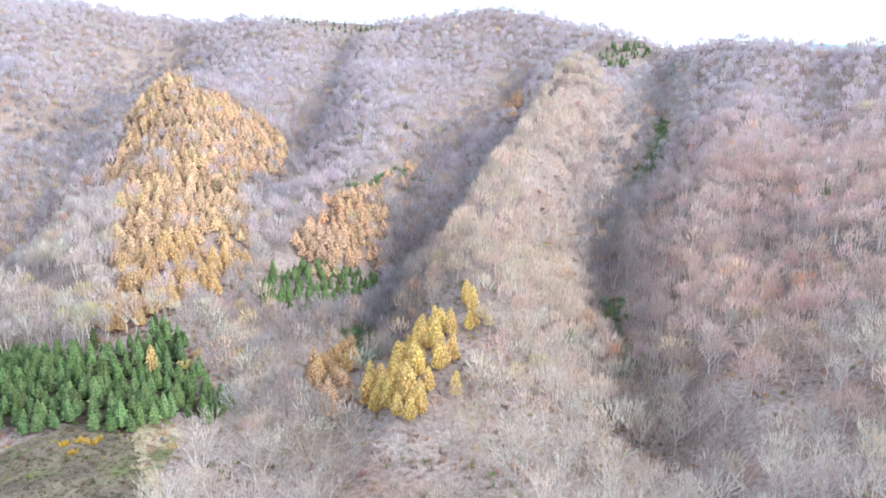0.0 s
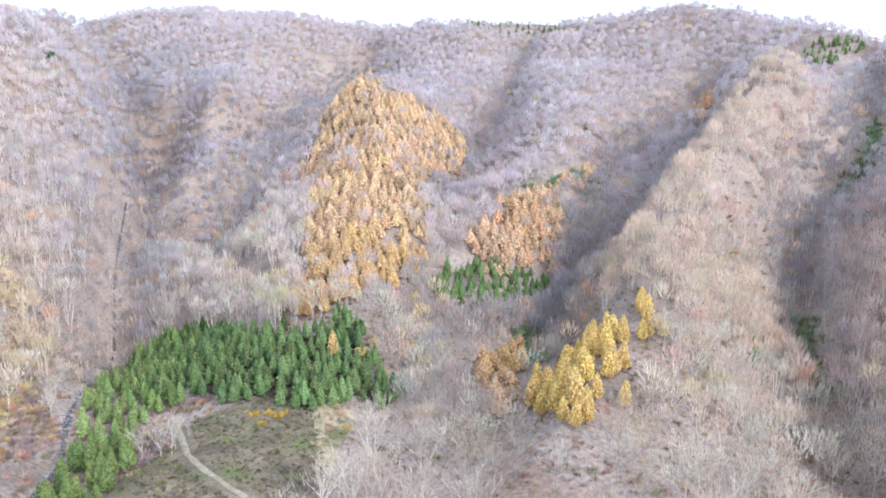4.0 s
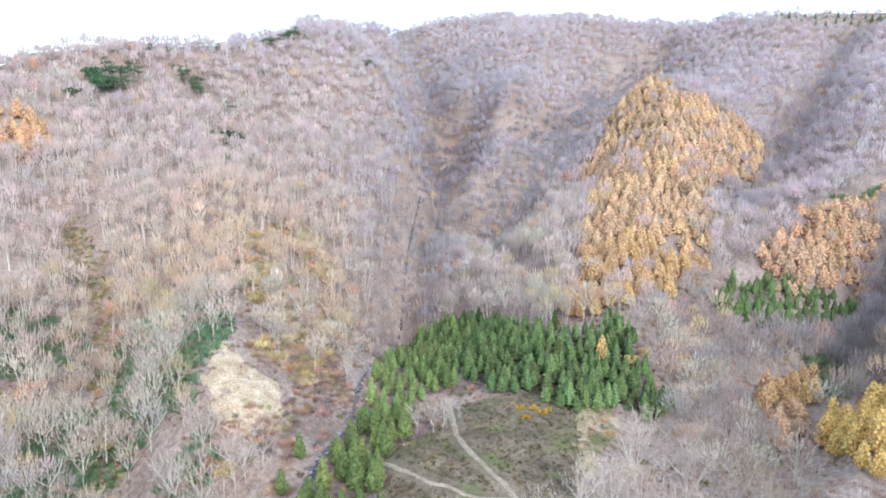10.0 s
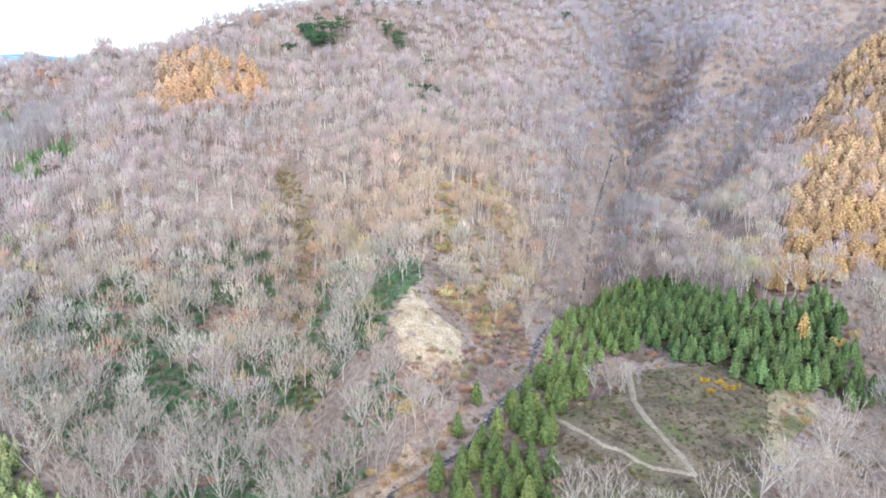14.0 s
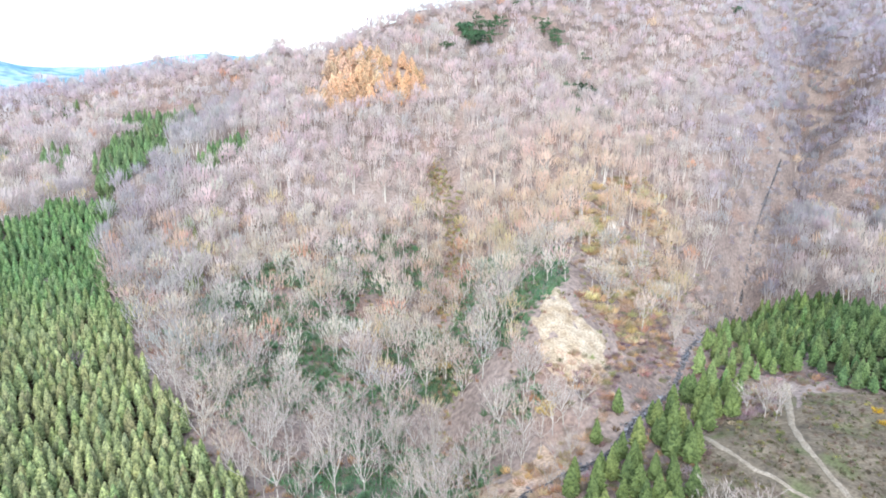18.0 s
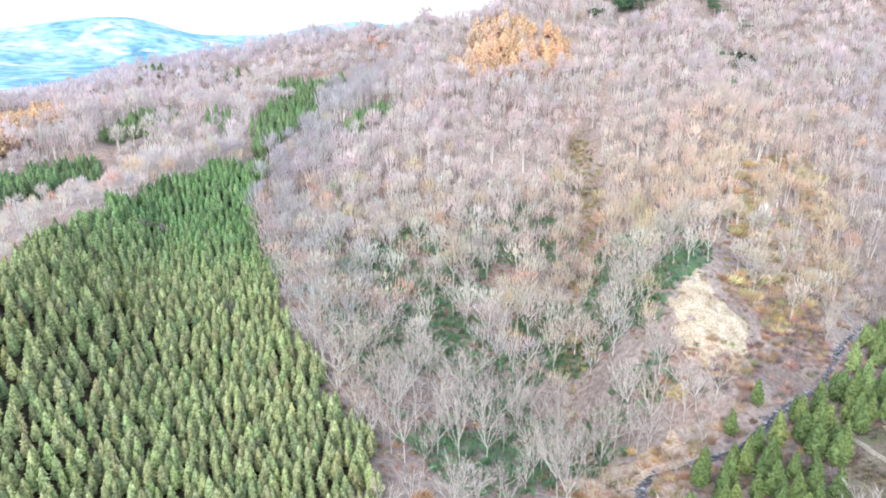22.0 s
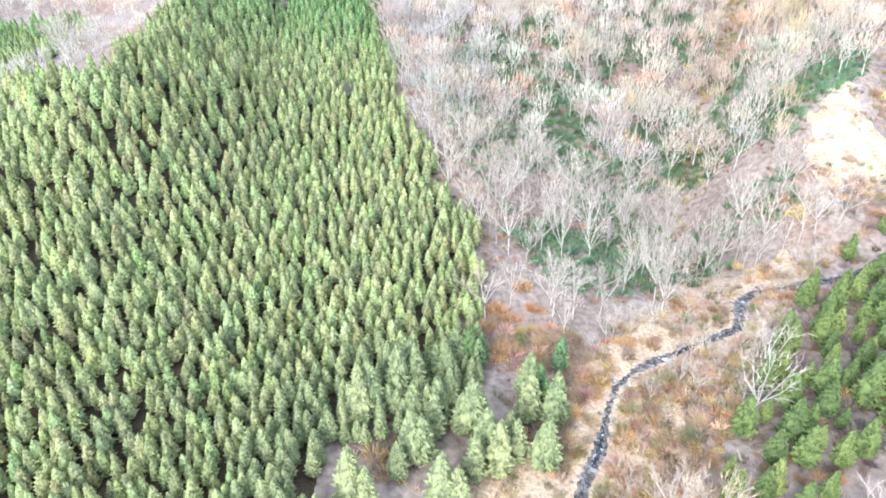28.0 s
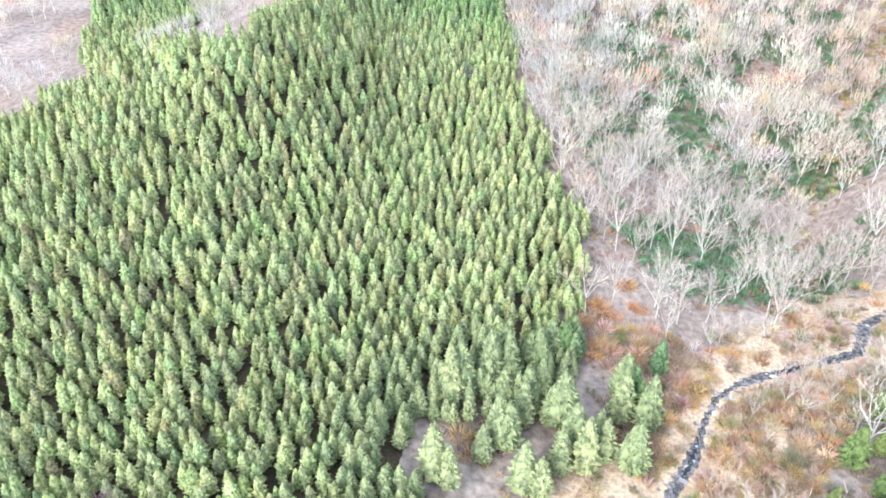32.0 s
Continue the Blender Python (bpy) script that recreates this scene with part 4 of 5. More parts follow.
def wood_tint(x, y):
    """Twig colour of the woods: pinkish grey, paler by the stream, redder on the eastern spur."""
    k = len(x)
    pink, pale, red, tan = np.array([(0.66, 0.575, 0.565), (0.70, 0.64, 0.50), (0.67, 0.51, 0.43), (0.75, 0.57, 0.37)])
    w = np.clip(0.5 + 0.5 * lattice(x, y, 45, 51) + 0.35 * lattice(x, y, 13, 52), 0, 1)[:, None]
    low = (smooth(60, 15, sheet(x, y)) * (0.3 + 0.7 * smooth(-110, -170, x)))[:, None]
    # distance haze put into the colour: far twigs turn slightly bluer
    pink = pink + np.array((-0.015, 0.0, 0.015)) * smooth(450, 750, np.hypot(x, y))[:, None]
    hill = (smooth(-190, -270, x) * smooth(760, 640, np.hypot(x, y)))[:, None]
    pink = pink + (np.array((0.68, 0.585, 0.53)) - pink) * hill * 0.8
    t = pink + (pale - pink) * low * w
    e = (smooth(60, 140, x) * smooth(700, 350, y))[:, None]
    t = t + (red - t) * e * (1 - 0.3 * w)
    russet = smooth(0.05, 0.5, lattice(x, y, 30, 57) + 0.5 * lattice(x, y, 11, 58))[:, None]
    t = t + (np.array((0.60, 0.40, 0.32)) - t) * e * russet * 0.75
    # tan brush slope, its tint spread wider to paint the flank as sunlit
    s = (np.exp(-(((x + 275) / 100) ** 2 + ((y - 250) / 110) ** 2)))[:, None]
    t = t + (tan - t) * s * 0.8
    # gully shade put into the twig colour: greyer close to these lines
    gully_off = np.min([to_line([q[:2] for q in LINES[n]], x, y) for n in ("ravine_upper", "right_ravine", "valley_upper", "left_valley", "far_gully", "main_gorge", "gorge_mouth", "side_valley")], 0)
    t = t + (np.array((0.48, 0.45, 0.44)) - t) * (smooth(45, 8, gully_off) * 0.8)[:, None]
    gorge_off = np.min([to_line([q[:2] for q in LINES[n]], x, y) for n in ("main_gorge", "gorge_mouth", "far_gully", "far_side")], 0)  # gorge shade and haze painted in as bluish-grey twigs
    t = t + (np.array((0.50, 0.47, 0.50)) - t) * (smooth(90, 30, gorge_off) * 0.6 * (1 - 0.9 * np.clip(s[:, 0] * 1.3, 0, 1)))[:, None]
    ravine = np.min([way_off(FURROWS[n], x, y) for n in ("gorge_line", "saddle_gully", "knoll_gully", "larch_valley", "spur_ravine")], 0)  # ravine shade painted in: darker twigs along the stream cuts
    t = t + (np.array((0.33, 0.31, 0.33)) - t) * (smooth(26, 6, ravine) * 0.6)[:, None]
    dry = np.min([to_line([q[:2] for q in LINES[n]], x, y) for n in ("spur_crest", "spur_foot", "spur_face")], 0)
    t = t + (np.array((0.70, 0.57, 0.43)) - t) * (smooth(60, 12, dry) * 0.85)[:, None]
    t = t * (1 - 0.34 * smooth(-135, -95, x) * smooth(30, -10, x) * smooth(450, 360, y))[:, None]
    odd = RNG.uniform(0, 1, k)
    close = np.hypot(x, y) < 340
    kind = (odd * 7919) % 1
    t[close & (kind < 0.22)] = (0.70, 0.65, 0.53)
    t[close & (kind > 0.78)] = (0.50, 0.455, 0.40)
    t[close & (kind > 0.92)] = (0.58, 0.42, 0.35)
    odd = np.where(np.hypot(x, y) > 400, np.minimum(1, odd * 3.2 + 0.01), odd)
    t[odd < 0.022] = (0.68, 0.42, 0.29)
    wet = odd < 0.07 + 0.14 * low[:, 0]
    t[(odd > 0.022) & wet] = (0.70, 0.54, 0.40)
    t[(odd > 0.022) & wet & (odd * 997 % 1 < 0.35)] = (0.68, 0.57, 0.34)
    return jitter_tint(t, k, 0.085, 0.03)


bare_a = [bare_pattern(s, 6, 4, 190, 0.085, spread=0.38, dome=50, puff=(1.7, 0.12)) for s in (61, 62, 63, 64, 65, 66)]
bare_m = [bare_pattern(s, 5, 3, 90, 0.16, spread=0.38, dome=60, puff=(2.0, 0.36)) for s in (161, 162, 163, 164, 165)]
bare_b = [wood_pattern(s, 3, 60, 3.1, 0.55, height=15.0, spread=0.31) for s in (71, 72, 73, 74, 75, 76)]
bare_c = [wood_pattern(s, 1, 37, 4.0, 1.0, height=15.0, spread=0.33) for s in (81, 82, 83, 84, 85)]
groups, near_spots = [], None


def crest_rows(k):
    """Low trees close together along the skylines."""
    az = RNG.uniform(-38, 128, k)
    r = np.interp(az, SKYLINE[:, 0], SKYLINE[:, 1]) + RNG.uniform(-42, 5, k)
    return np.c_[-np.sin(np.radians(az)) * r, np.cos(np.radians(az)) * r]


for pats, r0, r1, step in ((bare_a, 40, 230, 6.9), (bare_m, 230, 330, 7.0), (bare_b, 330, 600, 7.4), (bare_c, 600, 2000, 7.8)):
    x, y = scatter(-1900, 700, -400, 1950, step, 0.45)
    k = in_view(x, y, r0, r1)
    x, y = x[k], y[k]
    k = free_ground(x, y, [q for q in FULL if not q.startswith("larch")] + EMPTY)
    for q in FULL:
        if q.startswith("larch"):
            k &= ~(inside(q, x, y) & (RNG.uniform(0, 1, len(x)) < 0.88))
    k &= ~(inside("spur_bare", x, y) & (RNG.uniform(0, 1, len(x)) < 0.7))
    k &= ~(inside("shrub_slope", x, y) & (RNG.uniform(0, 1, len(x)) < 0.45))
    for q in ("pine_a", "pine_b", "pine_c", "pine_d", "pine_e", "pine_ridge", "pine_back"):
        k &= to_line(PLOTS[q] + PLOTS[q][:1], x, y) > 7
    for q in ("larch_yellow", "larch_brown", "larch_notch"):
        k &= ~inside(q, x, y) & (to_line(PLOTS[q] + PLOTS[q][:1], x, y) > 7)
    for q in ("cedar_back_one", "cedar_back_two", "cedar_back_three", "cedar_back_four", "cedar_band", "cedar_beyond", "cedar_beyond_two", "cedar_small"):
        k &= to_line(PLOTS[q] + PLOTS[q][:1], x, y) > 6
    k &= ~((x > -128) & (y < 24))
    k &= ~(inside("gully_grass", x, y) & (RNG.uniform(0, 1, len(x)) < 0.8))
    k &= ~(inside("valley_grass", x, y) | inside("ravine_grass", x, y) | inside("ravine_floor", x, y)) | (RNG.uniform(0, 1, len(x)) < 0.1)
    k &= (way_off(FURROWS["hill_hollow"], x, y) > 4.5 + 3 * lattice(x, y, 25, 69)) | (RNG.uniform(0, 1, len(x)) < 0.15)
    k &= ~(inside("bamboo_grass", x, y) & (RNG.uniform(0, 1, len(x)) < 0.2))
    k &= ~((x > -105) & (np.hypot(x, y) < 330) & (RNG.uniform(0, 1, len(x)) < 0.3))
    k &= ~((x > -190) & (x < -112) & (y > 138) & (y < 262))
    k &= (to_line(PLOTS["wet_grass"] + PLOTS["wet_grass"][:1], x, y) > 8) & (to_line(PLOTS["scar"] + PLOTS["scar"][:1], x, y) > 4.5) & ~inside("slip_apron", x, y) & (to_line(PLOTS["slip_apron"] + PLOTS["slip_apron"][:1], x, y) > 3)
    r = np.hypot(x, y) + 1e-6
    away = (ground(x * (1 + 15 / r), y * (1 + 15 / r)) - ground(x, y)) / 15
    k &= (away > -0.38) | (r < 420)
    k &= (lattice(x, y, 22, 55) + 0.4 * lattice(x, y, 9, 56) < np.where(np.hypot(x, y) < 330, 0.45, 0.75)) & (to_line(PLOTS["fringe"], x, y) > 9)
    x, y = x[k], y[k]
    z, s = sheet(x, y), dims(len(x), 0.75, 1.35, 0.18)
    s[np.hypot(x, y) > 600] *= 0.82
    low = inside("stream_brush", x, y) | (to_line(STREAM, x, y) < 14)
    s[low] *= 0.5
    s[((x < -215) & (y < -60) | (y < -85)) & (np.hypot(x, y) < 500)] *= 0.5
    s[np.hypot(x, y) < 330] *= 1.12
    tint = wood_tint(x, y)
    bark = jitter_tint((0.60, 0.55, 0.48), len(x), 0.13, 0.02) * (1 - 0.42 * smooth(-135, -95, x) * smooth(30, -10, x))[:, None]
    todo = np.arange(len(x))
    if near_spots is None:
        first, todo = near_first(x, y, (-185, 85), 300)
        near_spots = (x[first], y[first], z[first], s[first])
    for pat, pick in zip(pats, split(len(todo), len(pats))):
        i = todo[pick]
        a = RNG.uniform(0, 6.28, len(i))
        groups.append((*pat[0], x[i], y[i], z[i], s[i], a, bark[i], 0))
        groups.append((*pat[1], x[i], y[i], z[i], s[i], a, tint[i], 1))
cr = crest_rows(5200)
for pat, pick in zip(bare_c, split(len(cr), 5)):
    k = len(pick)
    a, s, x, y = RNG.uniform(0, 6.28, k), dims(k, 0.28, 0.6), cr[pick, 0], cr[pick, 1]
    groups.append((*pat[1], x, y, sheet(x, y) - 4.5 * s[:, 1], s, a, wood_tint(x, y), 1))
gx_, gy_ = plot_points("cedar_plantation", 5.0, 0.4)
k = lattice(gx_, gy_, 9, 21) > 0.88
gx_, gy_ = gx_[k], gy_[k]
for pat, pick in zip(bare_m, split(len(gx_), 5)):
    k = len(pick)
    a, s, x, y = RNG.uniform(0, 6.28, k), dims(k, 0.4, 0.6), gx_[pick], gy_[pick]
    groups.append((*pat[0], x, y, sheet(x, y), s, a, jitter_tint((0.40, 0.35, 0.33), k), 0))
    groups.append((*pat[1], x, y, sheet(x, y), s, a, jitter_tint((0.40, 0.30, 0.29), k), 1))
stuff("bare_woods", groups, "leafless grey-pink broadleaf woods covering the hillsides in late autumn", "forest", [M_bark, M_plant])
models = [thing_from("bare_tree", [("trunk", w, M_birch), ("crown", t, M_twig)], "leafless pale-barked broadleaf tree with upswept limbs and fine twigs", "tree", "bare trees at the foot of the hill") for w, t in bare_a]
tt = np.array(PLOTS["track_trees"], float)
near_spots = [np.r_[q, extra] for q, extra in zip(near_spots[:3], (tt[:, 0], tt[:, 1], sheet(tt[:, 0], tt[:, 1])))] + [np.r_[near_spots[3], np.full((len(tt), 2), 0.85)]]
plant_out(models, *near_spots)

# ---- clearings, tracks, the landslip and the water, laid over the ground ----
def depth_in(name, x, y):
    """Metres inside a plot's edge; negative outside."""
    d = to_line(PLOTS[name] + PLOTS[name][:1], x, y)
    return np.where(inside(name, x, y), d, -d)


def drape(name, depth, box, step, mat, rise, label, category, rough=0.0, seed=1, steep=0.35):
    """A skin over the ground wherever depth(x, y) > 0, sinking into it at its rim."""
    ax, ay = np.arange(box[0], box[1], step), np.arange(box[2], box[3], step)
    x, y = [q.ravel() for q in np.meshgrid(ax, ay)]
    d = depth(x, y)
    lift = np.minimum(rise, d * steep - 0.1)
    z = sheet(x, y) + lift + rough * smooth(0, 3, d) * (lattice(x, y, 3.1, seed) + 0.6 * lattice(x, y, 1.3, seed + 1))
    n = len(ax)
    c = (np.arange(len(ay) - 1)[:, None] * n + np.arange(n - 1)[None]).ravel()
    q = np.c_[c, c + 1, c + n + 1, c + n]
    q = q[(d[q] > -step).all(1)]
    used, inv = np.unique(q, return_inverse=True)
    return tagged(new(name, mesh_from(name, np.c_[x, y, z][used], inv.reshape(-1, 4), [mat], flat=rough > 0)), label, category, kind="structure")


def box_of(name, pad=4):
    p = np.array(PLOTS[name])
    return p[:, 0].min() - pad, p[:, 0].max() + pad, p[:, 1].min() - pad, p[:, 1].max() + pad


drape("meadow", lambda x, y: depth_in("meadow", x, y) + 1.5 * lattice(x, y, 7, 3), box_of("meadow"), 1.5, M_meadow, 0.25, "rough brown and green grass clearing on the valley terrace", "meadow")
drape("meadow", lambda x, y: depth_in("meadow_west", x, y) + 1.5 * lattice(x, y, 7, 3), box_of("meadow_west"), 1.5, M_meadow, 0.2, "rough green and brown grass beside the earth track", "meadow")
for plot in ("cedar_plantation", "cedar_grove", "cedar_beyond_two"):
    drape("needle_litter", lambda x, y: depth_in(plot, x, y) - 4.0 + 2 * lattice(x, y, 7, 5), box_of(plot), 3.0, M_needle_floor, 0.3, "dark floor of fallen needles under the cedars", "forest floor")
drape("dry_grass", lambda x, y: depth_in("wet_grass", x, y) + 1.2 * lattice(x, y, 6, 4), box_of("wet_grass"), 1.2, M_straw, 0.45, "strip of pale straw-coloured dry grass", "grass")
for nm, wid in (("path_one", 1.35), ("path_two", 1.15), ("path_upper", 2.2)):
    drape("track", lambda x, y: wid + 0.25 * lattice(x, y, 5, 9) - to_line(PLOTS[nm], x, y), box_of(nm, 5), 0.8, M_path, 0.5, "pale earth track winding across the clearing", "track", steep=0.9)
drape("landslip", lambda x, y: depth_in("scar", x, y) + 3.0 + 2.6 * lattice(x, y, 11, 13) + 2.0 * lattice(x, y, 5, 14) + 1.2 * lattice(x, y, 2.2, 16), box_of("scar"), 0.9, M_scar, 0.35, "bare cream-coloured earth scar of a landslip on the steep bank", "landslip", 0.4, 15)
drape("landslip_apron", lambda x, y: depth_in("slip_apron", x, y) + 1 + 3 * lattice(x, y, 8, 27) + 2 * lattice(x, y, 3, 28), box_of("slip_apron"), 1.0, M_bank, 0.25, "tan earth and dead grass washed out below the landslip", "landslip", 0.3, 29)
drape("bank", lambda x, y: np.minimum(17 + 7 * lattice(x, y, 17, 41) + 3 * lattice(x, y, 6, 42) - to_line(STREAM[:13], x, y), np.minimum(120 - y, -depth_in("cedar_strip", x, y))), (-200, -50, 10, 150), 1.5, M_bank, 0.2, "bank of pale dry grass and fallen leaves beside the stream", "bank", steep=0.15)
drape("stream_bed", lambda x, y: (1.7 + 0.7 * lattice(x, y, 9, 17)) * (1 - 0.5 * smooth(140, 260, y)) - to_line(STREAM[:20], x, y), (-420, -60, 20, 560), 1.2, M_bed, 0.4, "stony bed of the mountain stream", "stream bed", steep=0.9)
drape("water", lambda x, y: (0.7 + 0.5 * lattice(x, y, 7, 18)) * (1 - 0.4 * smooth(140, 260, y)) - to_line(STREAM[:20], x, y), (-420, -60, 20, 560), 0.8, M_water, 0.5, "shallow dark stream with white riffles", "stream", steep=1.6)
for i, (px0, py0) in enumerate(PLOTS["pools"]):
    drape("pool", lambda x, y: 2.6 + 0.8 * lattice(x, y, 3, 23) - np.hypot((x - px0) * 1.5, (y - py0) * 0.8), (px0 - 8, px0 + 8, py0 - 8, py0 + 8), 0.6, M_pool, 0.75, "small pool of still grey water in the dry grass", "pool")


# ---- boulders and stones of the stream ----
def rock_pattern(seed):
    g = np.random.default_rng(seed)
    bm = bmesh.new()
    bmesh.ops.create_icosphere(bm, subdivisions=1, radius=0.5)
    s = g.uniform(0.7, 1.3, 3) * (1, 1, 0.7)
    v = np.array([q.co[:] for q in bm.verts]) * s * g.uniform(0.75, 1.2, (len(bm.verts), 1))
    f = np.array([[q.index for q in t.verts] for t in bm.faces])
    bm.free()
    return v, f


def along_stream(k, wide):
    pts = np.array(STREAM[:20], float)
    seg = np.hypot(*np.diff(pts, axis=0).T)
    s = RNG.uniform(0, seg.sum(), k)
    i = np.searchsorted(np.cumsum(seg), s)
    u = (s - np.r_[0, np.cumsum(seg)][i]) / seg[i]
    p = pts[i] + (pts[i + 1] - pts[i]) * u[:, None]
    nrm = np.c_[-(pts[i + 1] - pts[i])[:, 1], (pts[i + 1] - pts[i])[:, 0]] / seg[i][:, None]
    p = p + nrm * RNG.normal(0, wide, k)[:, None]
    return p[:, 0], p[:, 1]


rocks = [rock_pattern(s) for s in (91, 92, 93, 94, 95)]
x, y = along_stream(140, 1.1)
models = []
for v, f in rocks:
    models.append(tagged(new("boulder", mesh_from("boulder", v, f, [M_rock])), "rounded grey boulder lying in the stream", "boulder", "stream boulders"))
plant_out(models, x, y, sheet(x, y) + 0.25, dims(len(x), 0.6, 1.5, 0.2))
x, y = along_stream(1500, 1.7)
groups = []
for (v, f), pick in zip(rocks, split(len(x), 5)):
    k = len(pick)
    groups.append((v, f, x[pick], y[pick], sheet(x[pick], y[pick]) + 0.15, dims(k, 0.3, 0.9, 0.3), RNG.uniform(0, 6.28, k), jitter_tint((0.32, 0.31, 0.31), k, 0.35, 0.03), 0))
stuff("stream_stones", groups, "grey stones strewn along the stream", "stones", [M_plant])

# ---- undergrowth ----
shrubs = [shrub_pattern(s, 22, width=0.22) for s in (101, 102, 103, 104)]
bushes = [shrub_pattern(s, 90, 2.0, 1.9, 0.17) for s in (105, 106, 107)]


def undergrowth(name, x, y, tint, lo, hi, label, category, pats):
    groups = []
    for (v, f), pick in zip(pats, split(len(x), len(pats))):
        k = len(pick)
        groups.append((v, f, x[pick], y[pick], sheet(x[pick], y[pick]), dims(k, lo, hi, 0.25), RNG.uniform(0, 6.28, k), tint[pick], 0))
    return stuff(name, groups, label, category, [M_plant])


def pick_tint(k, colours, weights):
    c = np.array(colours)[RNG.choice(len(colours), k, p=np.array(weights) / sum(weights))]
    return jitter_tint(c, k, 0.2, 0.06)


AUTUMN = [(0.46, 0.34, 0.26), (0.52, 0.42, 0.30), (0.48, 0.28, 0.16), (0.54, 0.40, 0.18), (0.27, 0.28, 0.12), (0.42, 0.27, 0.21)]
x, y = scatter(-420, 160, -60, 420, 3.7, 1.0)
k = in_view(x, y, 60, 420) & free_ground(x, y, [q for q in FULL if not q.startswith("larch")] + ["meadow", "scar"])
x, y = x[k], y[k]
k = lattice(x, y, 17, 61) > -0.35
x, y = x[k], y[k]
undergrowth("underbrush", x, y, pick_tint(len(x), AUTUMN, [5, 4, 1.2, 1.2, 2.6, 4]), 0.6, 1.4, "tan and russet underbrush between the bare trees", "undergrowth", shrubs)

x, y = scatter(-420, -150, 20, 260, 2.2, 1.0)
k = inside("bamboo_grass", x, y) & (lattice(x, y, 19, 62) + 0.5 * lattice(x, y, 8, 63) > -0.22)
x, y = x[k], y[k]
undergrowth("bamboo_grass", x, y, jitter_tint((0.20, 0.32, 0.17), len(x), 0.2, 0.06), 1.0, 2.0, "low green bamboo grass under the bare trees", "undergrowth", shrubs)

x, y = map(np.concatenate, zip(*[plot_points(p, 3.2, 0.48) for p in ("valley_grass", "ravine_grass", "valley_green", "ravine_floor")]))
undergrowth("valley_thicket", x, y, pick_tint(len(x), [(0.20, 0.34, 0.17), (0.26, 0.34, 0.16), (0.40, 0.40, 0.24)], [4, 3, 2]), 1.5, 3.1, "green bamboo grass and low scrub along the valley floors", "undergrowth", shrubs)

x, y = scatter(-450, -160, 70, 230, 2.3, 0.9)
k = way_off(FURROWS["hill_hollow"], x, y) < 5.0 + 5 * lattice(x, y, 18, 68)
x, y = x[k], y[k]
undergrowth("hollow_brush", x, y, pick_tint(len(x), [(0.44, 0.44, 0.20), (0.60, 0.44, 0.24), (0.58, 0.48, 0.32), (0.50, 0.34, 0.24)], [3, 3, 3, 2]), 0.7, 1.6, "tan, orange and yellow-green brush in the hollow of the hillside", "undergrowth", shrubs)

x, y = plot_points("gully_grass", 2.4, 0.9)
undergrowth("gully_grass", x, y, pick_tint(len(x), [(0.42, 0.43, 0.18), (0.36, 0.33, 0.17), (0.48, 0.40, 0.18)], [4, 3, 2]), 0.8, 1.6, "yellow-green grass in the hollow of the hillside", "undergrowth", shrubs)

x, y = map(np.concatenate, zip(*[plot_points(p, 1.8, 1.0) for p in ("meadow", "meadow_west")]))
k = free_ground(x, y, ["scar"])
x, y = x[k], y[k]
undergrowth("meadow_tufts", x, y, pick_tint(len(x), [(0.24, 0.19, 0.13), (0.20, 0.21, 0.10), (0.33, 0.27, 0.19), (0.38, 0.37, 0.12)], [5, 4, 3, 0.8]), 0.4, 0.9, "tufts of rough grass and low weeds in the clearing", "grass", shrubs)

bx, by = map(np.concatenate, zip(*[plot_points(p, s, 1.1) for p, s in (("clear_bank", 1.9), ("slip_apron", 3.0), ("stream_brush", 2.0), ("spur_bare", 7), ("wet_grass", 6))]))
sx, sy = along_stream(1500, 9)
k = (sy < 150) & ~inside("cedar_strip", sx, sy)
bx, by = np.r_[bx, sx[k]], np.r_[by, sy[k]]
k = to_line(STREAM, bx, by) > 2.6
bx, by = bx[k], by[k]
undergrowth("autumn_bushes", bx, by, pick_tint(len(bx), [(0.60, 0.47, 0.31), (0.58, 0.44, 0.34), (0.62, 0.46, 0.22), (0.56, 0.34, 0.19), (0.31, 0.32, 0.15)], [6, 5, 2, 1.2, 1.2]), 0.6, 1.3,
            "faded yellow, russet and tan bushes along the bank", "undergrowth", bushes)

bx, by = map(np.concatenate, zip(*[plot_points(p, 1.9, 1.0) for p in ("gully_brush", "track_brush", "cedar_strip")]))
k = (~inside("cedar_strip", bx, by) | (RNG.uniform(0, 1, len(bx)) < 0.45)) & free_ground(bx, by, ["scar"]) & (to_line(PLOTS["scar"] + PLOTS["scar"][:1], bx, by) > 1.5)
bx, by = bx[k], by[k]
undergrowth("gully_brush", bx, by, pick_tint(len(bx), [(0.46, 0.36, 0.33), (0.54, 0.42, 0.31), (0.40, 0.31, 0.30), (0.60, 0.42, 0.22), (0.34, 0.33, 0.17)], [5, 4, 4, 1.5, 1]), 0.5, 1.2,
            "brown and mauve leafless brush below the landslip and beside the track", "undergrowth", bushes)

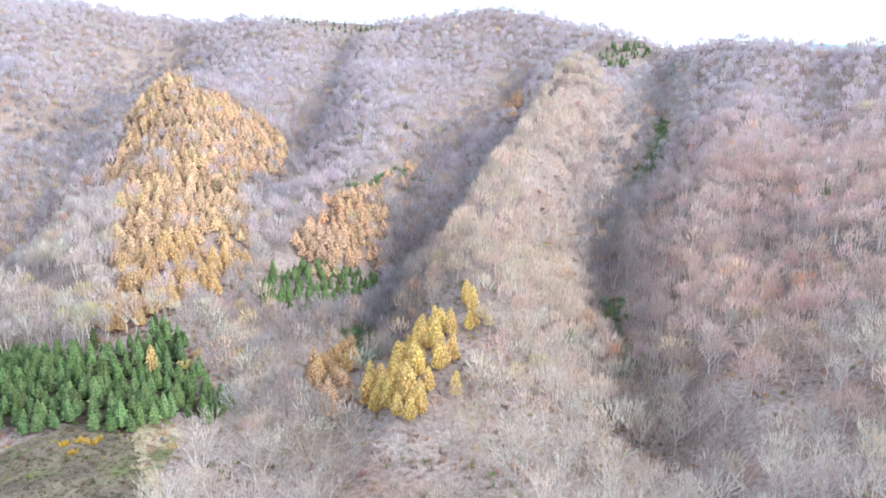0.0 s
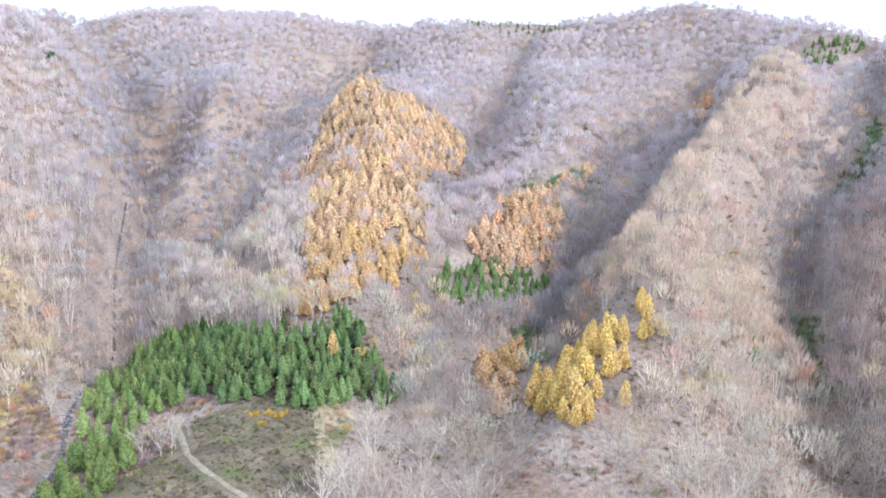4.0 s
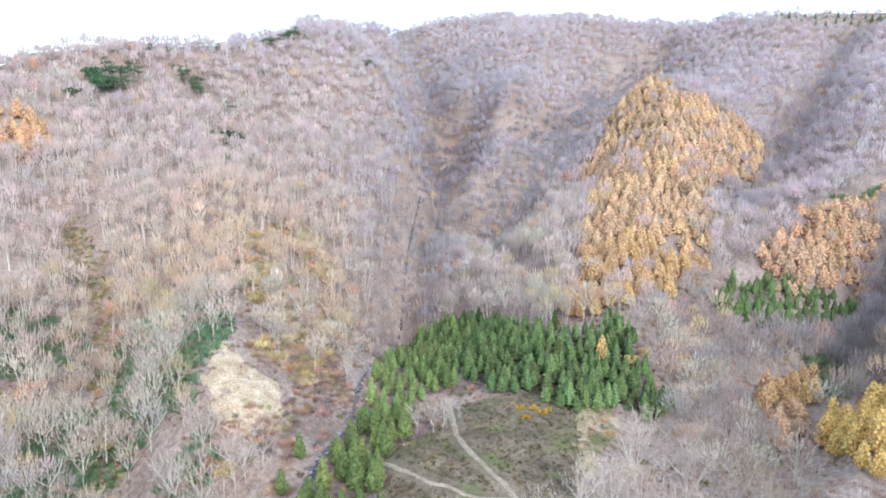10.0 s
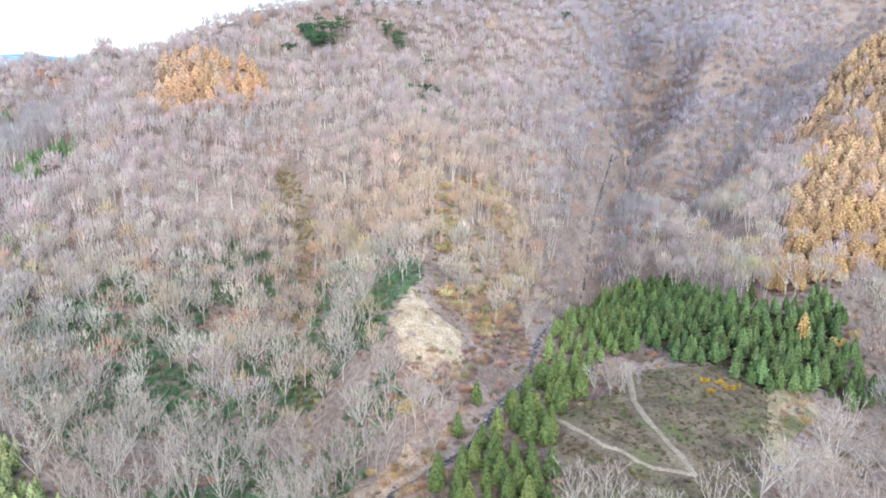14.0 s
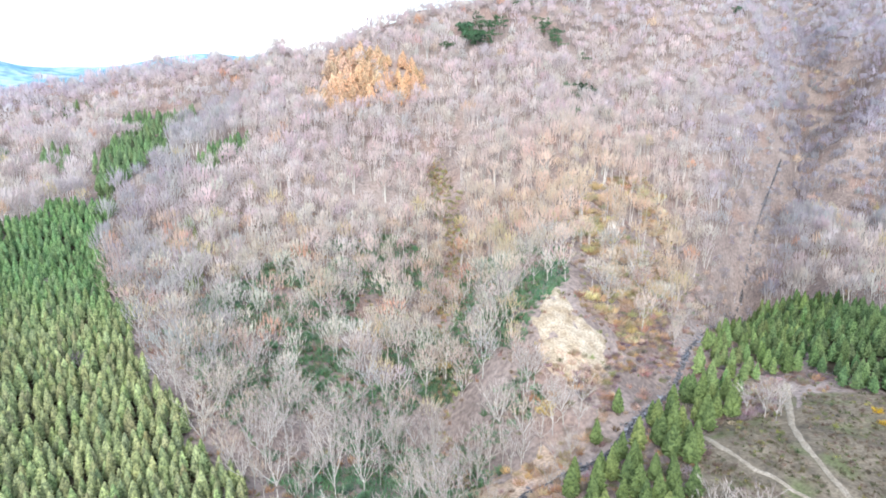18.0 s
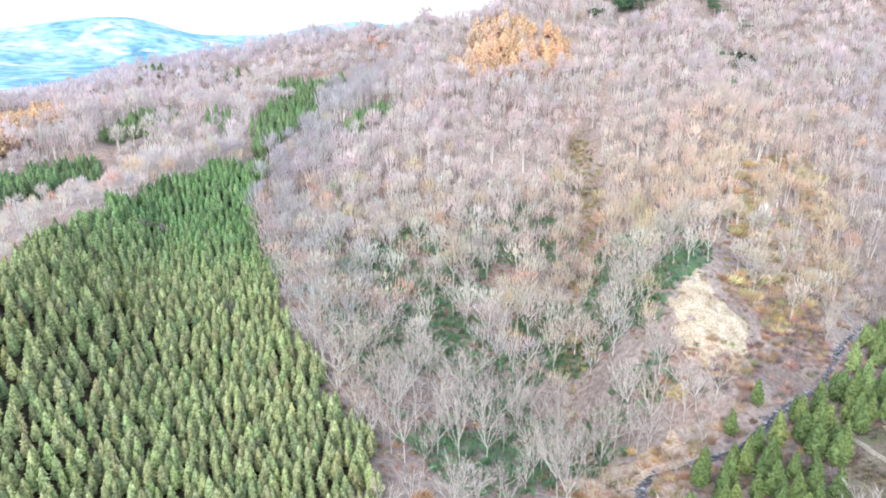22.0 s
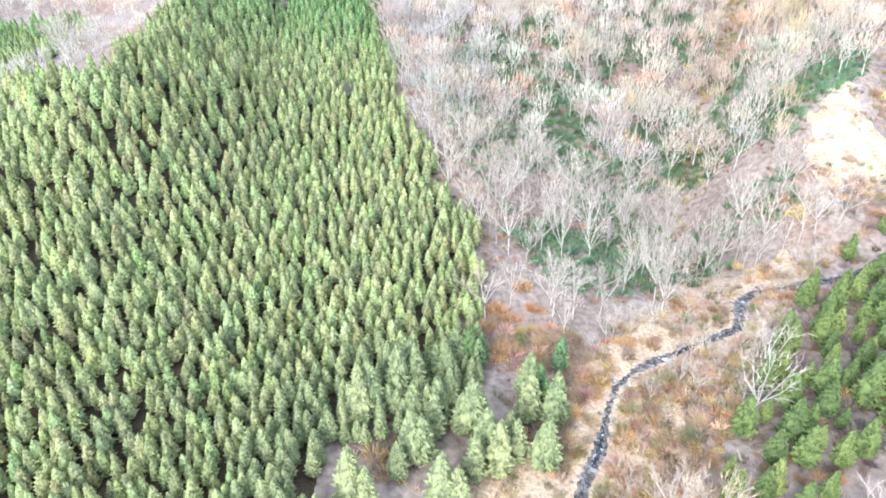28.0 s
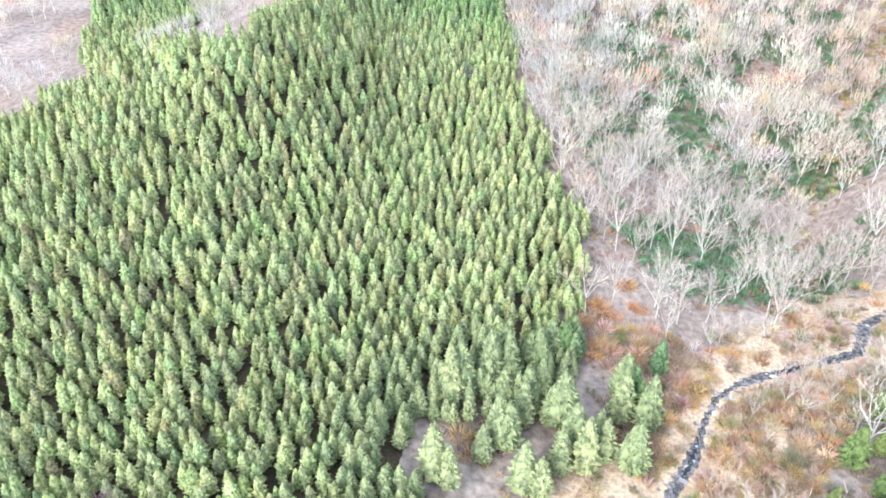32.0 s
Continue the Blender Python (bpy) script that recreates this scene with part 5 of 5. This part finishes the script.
bx, by = plot_points("shrub_slope", 3.1, 1.2)
edge = depth_in("shrub_slope", bx, by)
k = lattice(bx, by, 21, 66) + 0.6 * lattice(bx, by, 8, 67) + edge / 40 > 0.2
bx, by = bx[k], by[k]
undergrowth("autumn_thicket", bx, by, pick_tint(len(bx), [(0.68, 0.55, 0.30), (0.66, 0.48, 0.29), (0.64, 0.52, 0.38), (0.52, 0.48, 0.24)], [3, 4, 6, 2]), 0.9, 2.0,
            "orange and yellow thicket on the lower slope", "undergrowth", bushes)

M_yellow = varied("yellow_leaves", [(0.0, (0.60, 0.38, 0.03)), (1.0, (0.72, 0.50, 0.06))], 1.2)
yp = np.array(PLOTS["yellow_shrubs"], float)
models = [thing_from("yellow_shrub", [("stem", limb((0, 0, -0.3), (0, 0, 1.2), 0.08, 0.04), M_trunk), ("foliage", b, M_yellow)], "bright yellow autumn shrub beside the rough clearing", "shrub", "yellow shrubs") for b in bushes[:2]]
plant_out(models, yp[:, 0], yp[:, 1], sheet(yp[:, 0], yp[:, 1]), dims(len(yp), 0.7, 1.2))

M_orange = varied("orange_leaves", [(0.0, (0.56, 0.30, 0.17)), (0.5, (0.62, 0.40, 0.22)), (1.0, (0.64, 0.46, 0.22))], 1.2, leaf=0.2)
op = np.array(PLOTS["orange_shrubs"], float)
op = np.concatenate([op + RNG.normal(0, 1.6, op.shape) for _ in range(3)])
models = [thing_from("orange_shrub", [("stem", limb((0, 0, -0.3), (0, 0, 1.2), 0.08, 0.04), M_trunk), ("foliage", b, M_orange)], "orange-russet autumn shrub on the dry bank", "shrub", "orange shrubs") for b in bushes[:2]]
plant_out(models, op[:, 0], op[:, 1], sheet(op[:, 0], op[:, 1]), dims(len(op), 0.8, 1.6))

M_ochre = varied("ochre_leaves", [(0.0, (0.62, 0.48, 0.22)), (1.0, (0.72, 0.56, 0.22))], 1.0, leaf=0.25)
tp = np.array(PLOTS["yellow_trees"], float)
models = [thing_from("yellow_tree", [("trunk", t, M_birch), ("crown", c, M_ochre)], "round-crowned broadleaf tree with thin ochre-yellow leaves", "tree", "ochre broadleaf trees") for t, c in (round_pattern(s, 420, 7, 3.4, 0.55) for s in (111, 112))]
plant_out(models, tp[:, 0], tp[:, 1], sheet(tp[:, 0], tp[:, 1]), dims(len(tp), 0.8, 1.2))
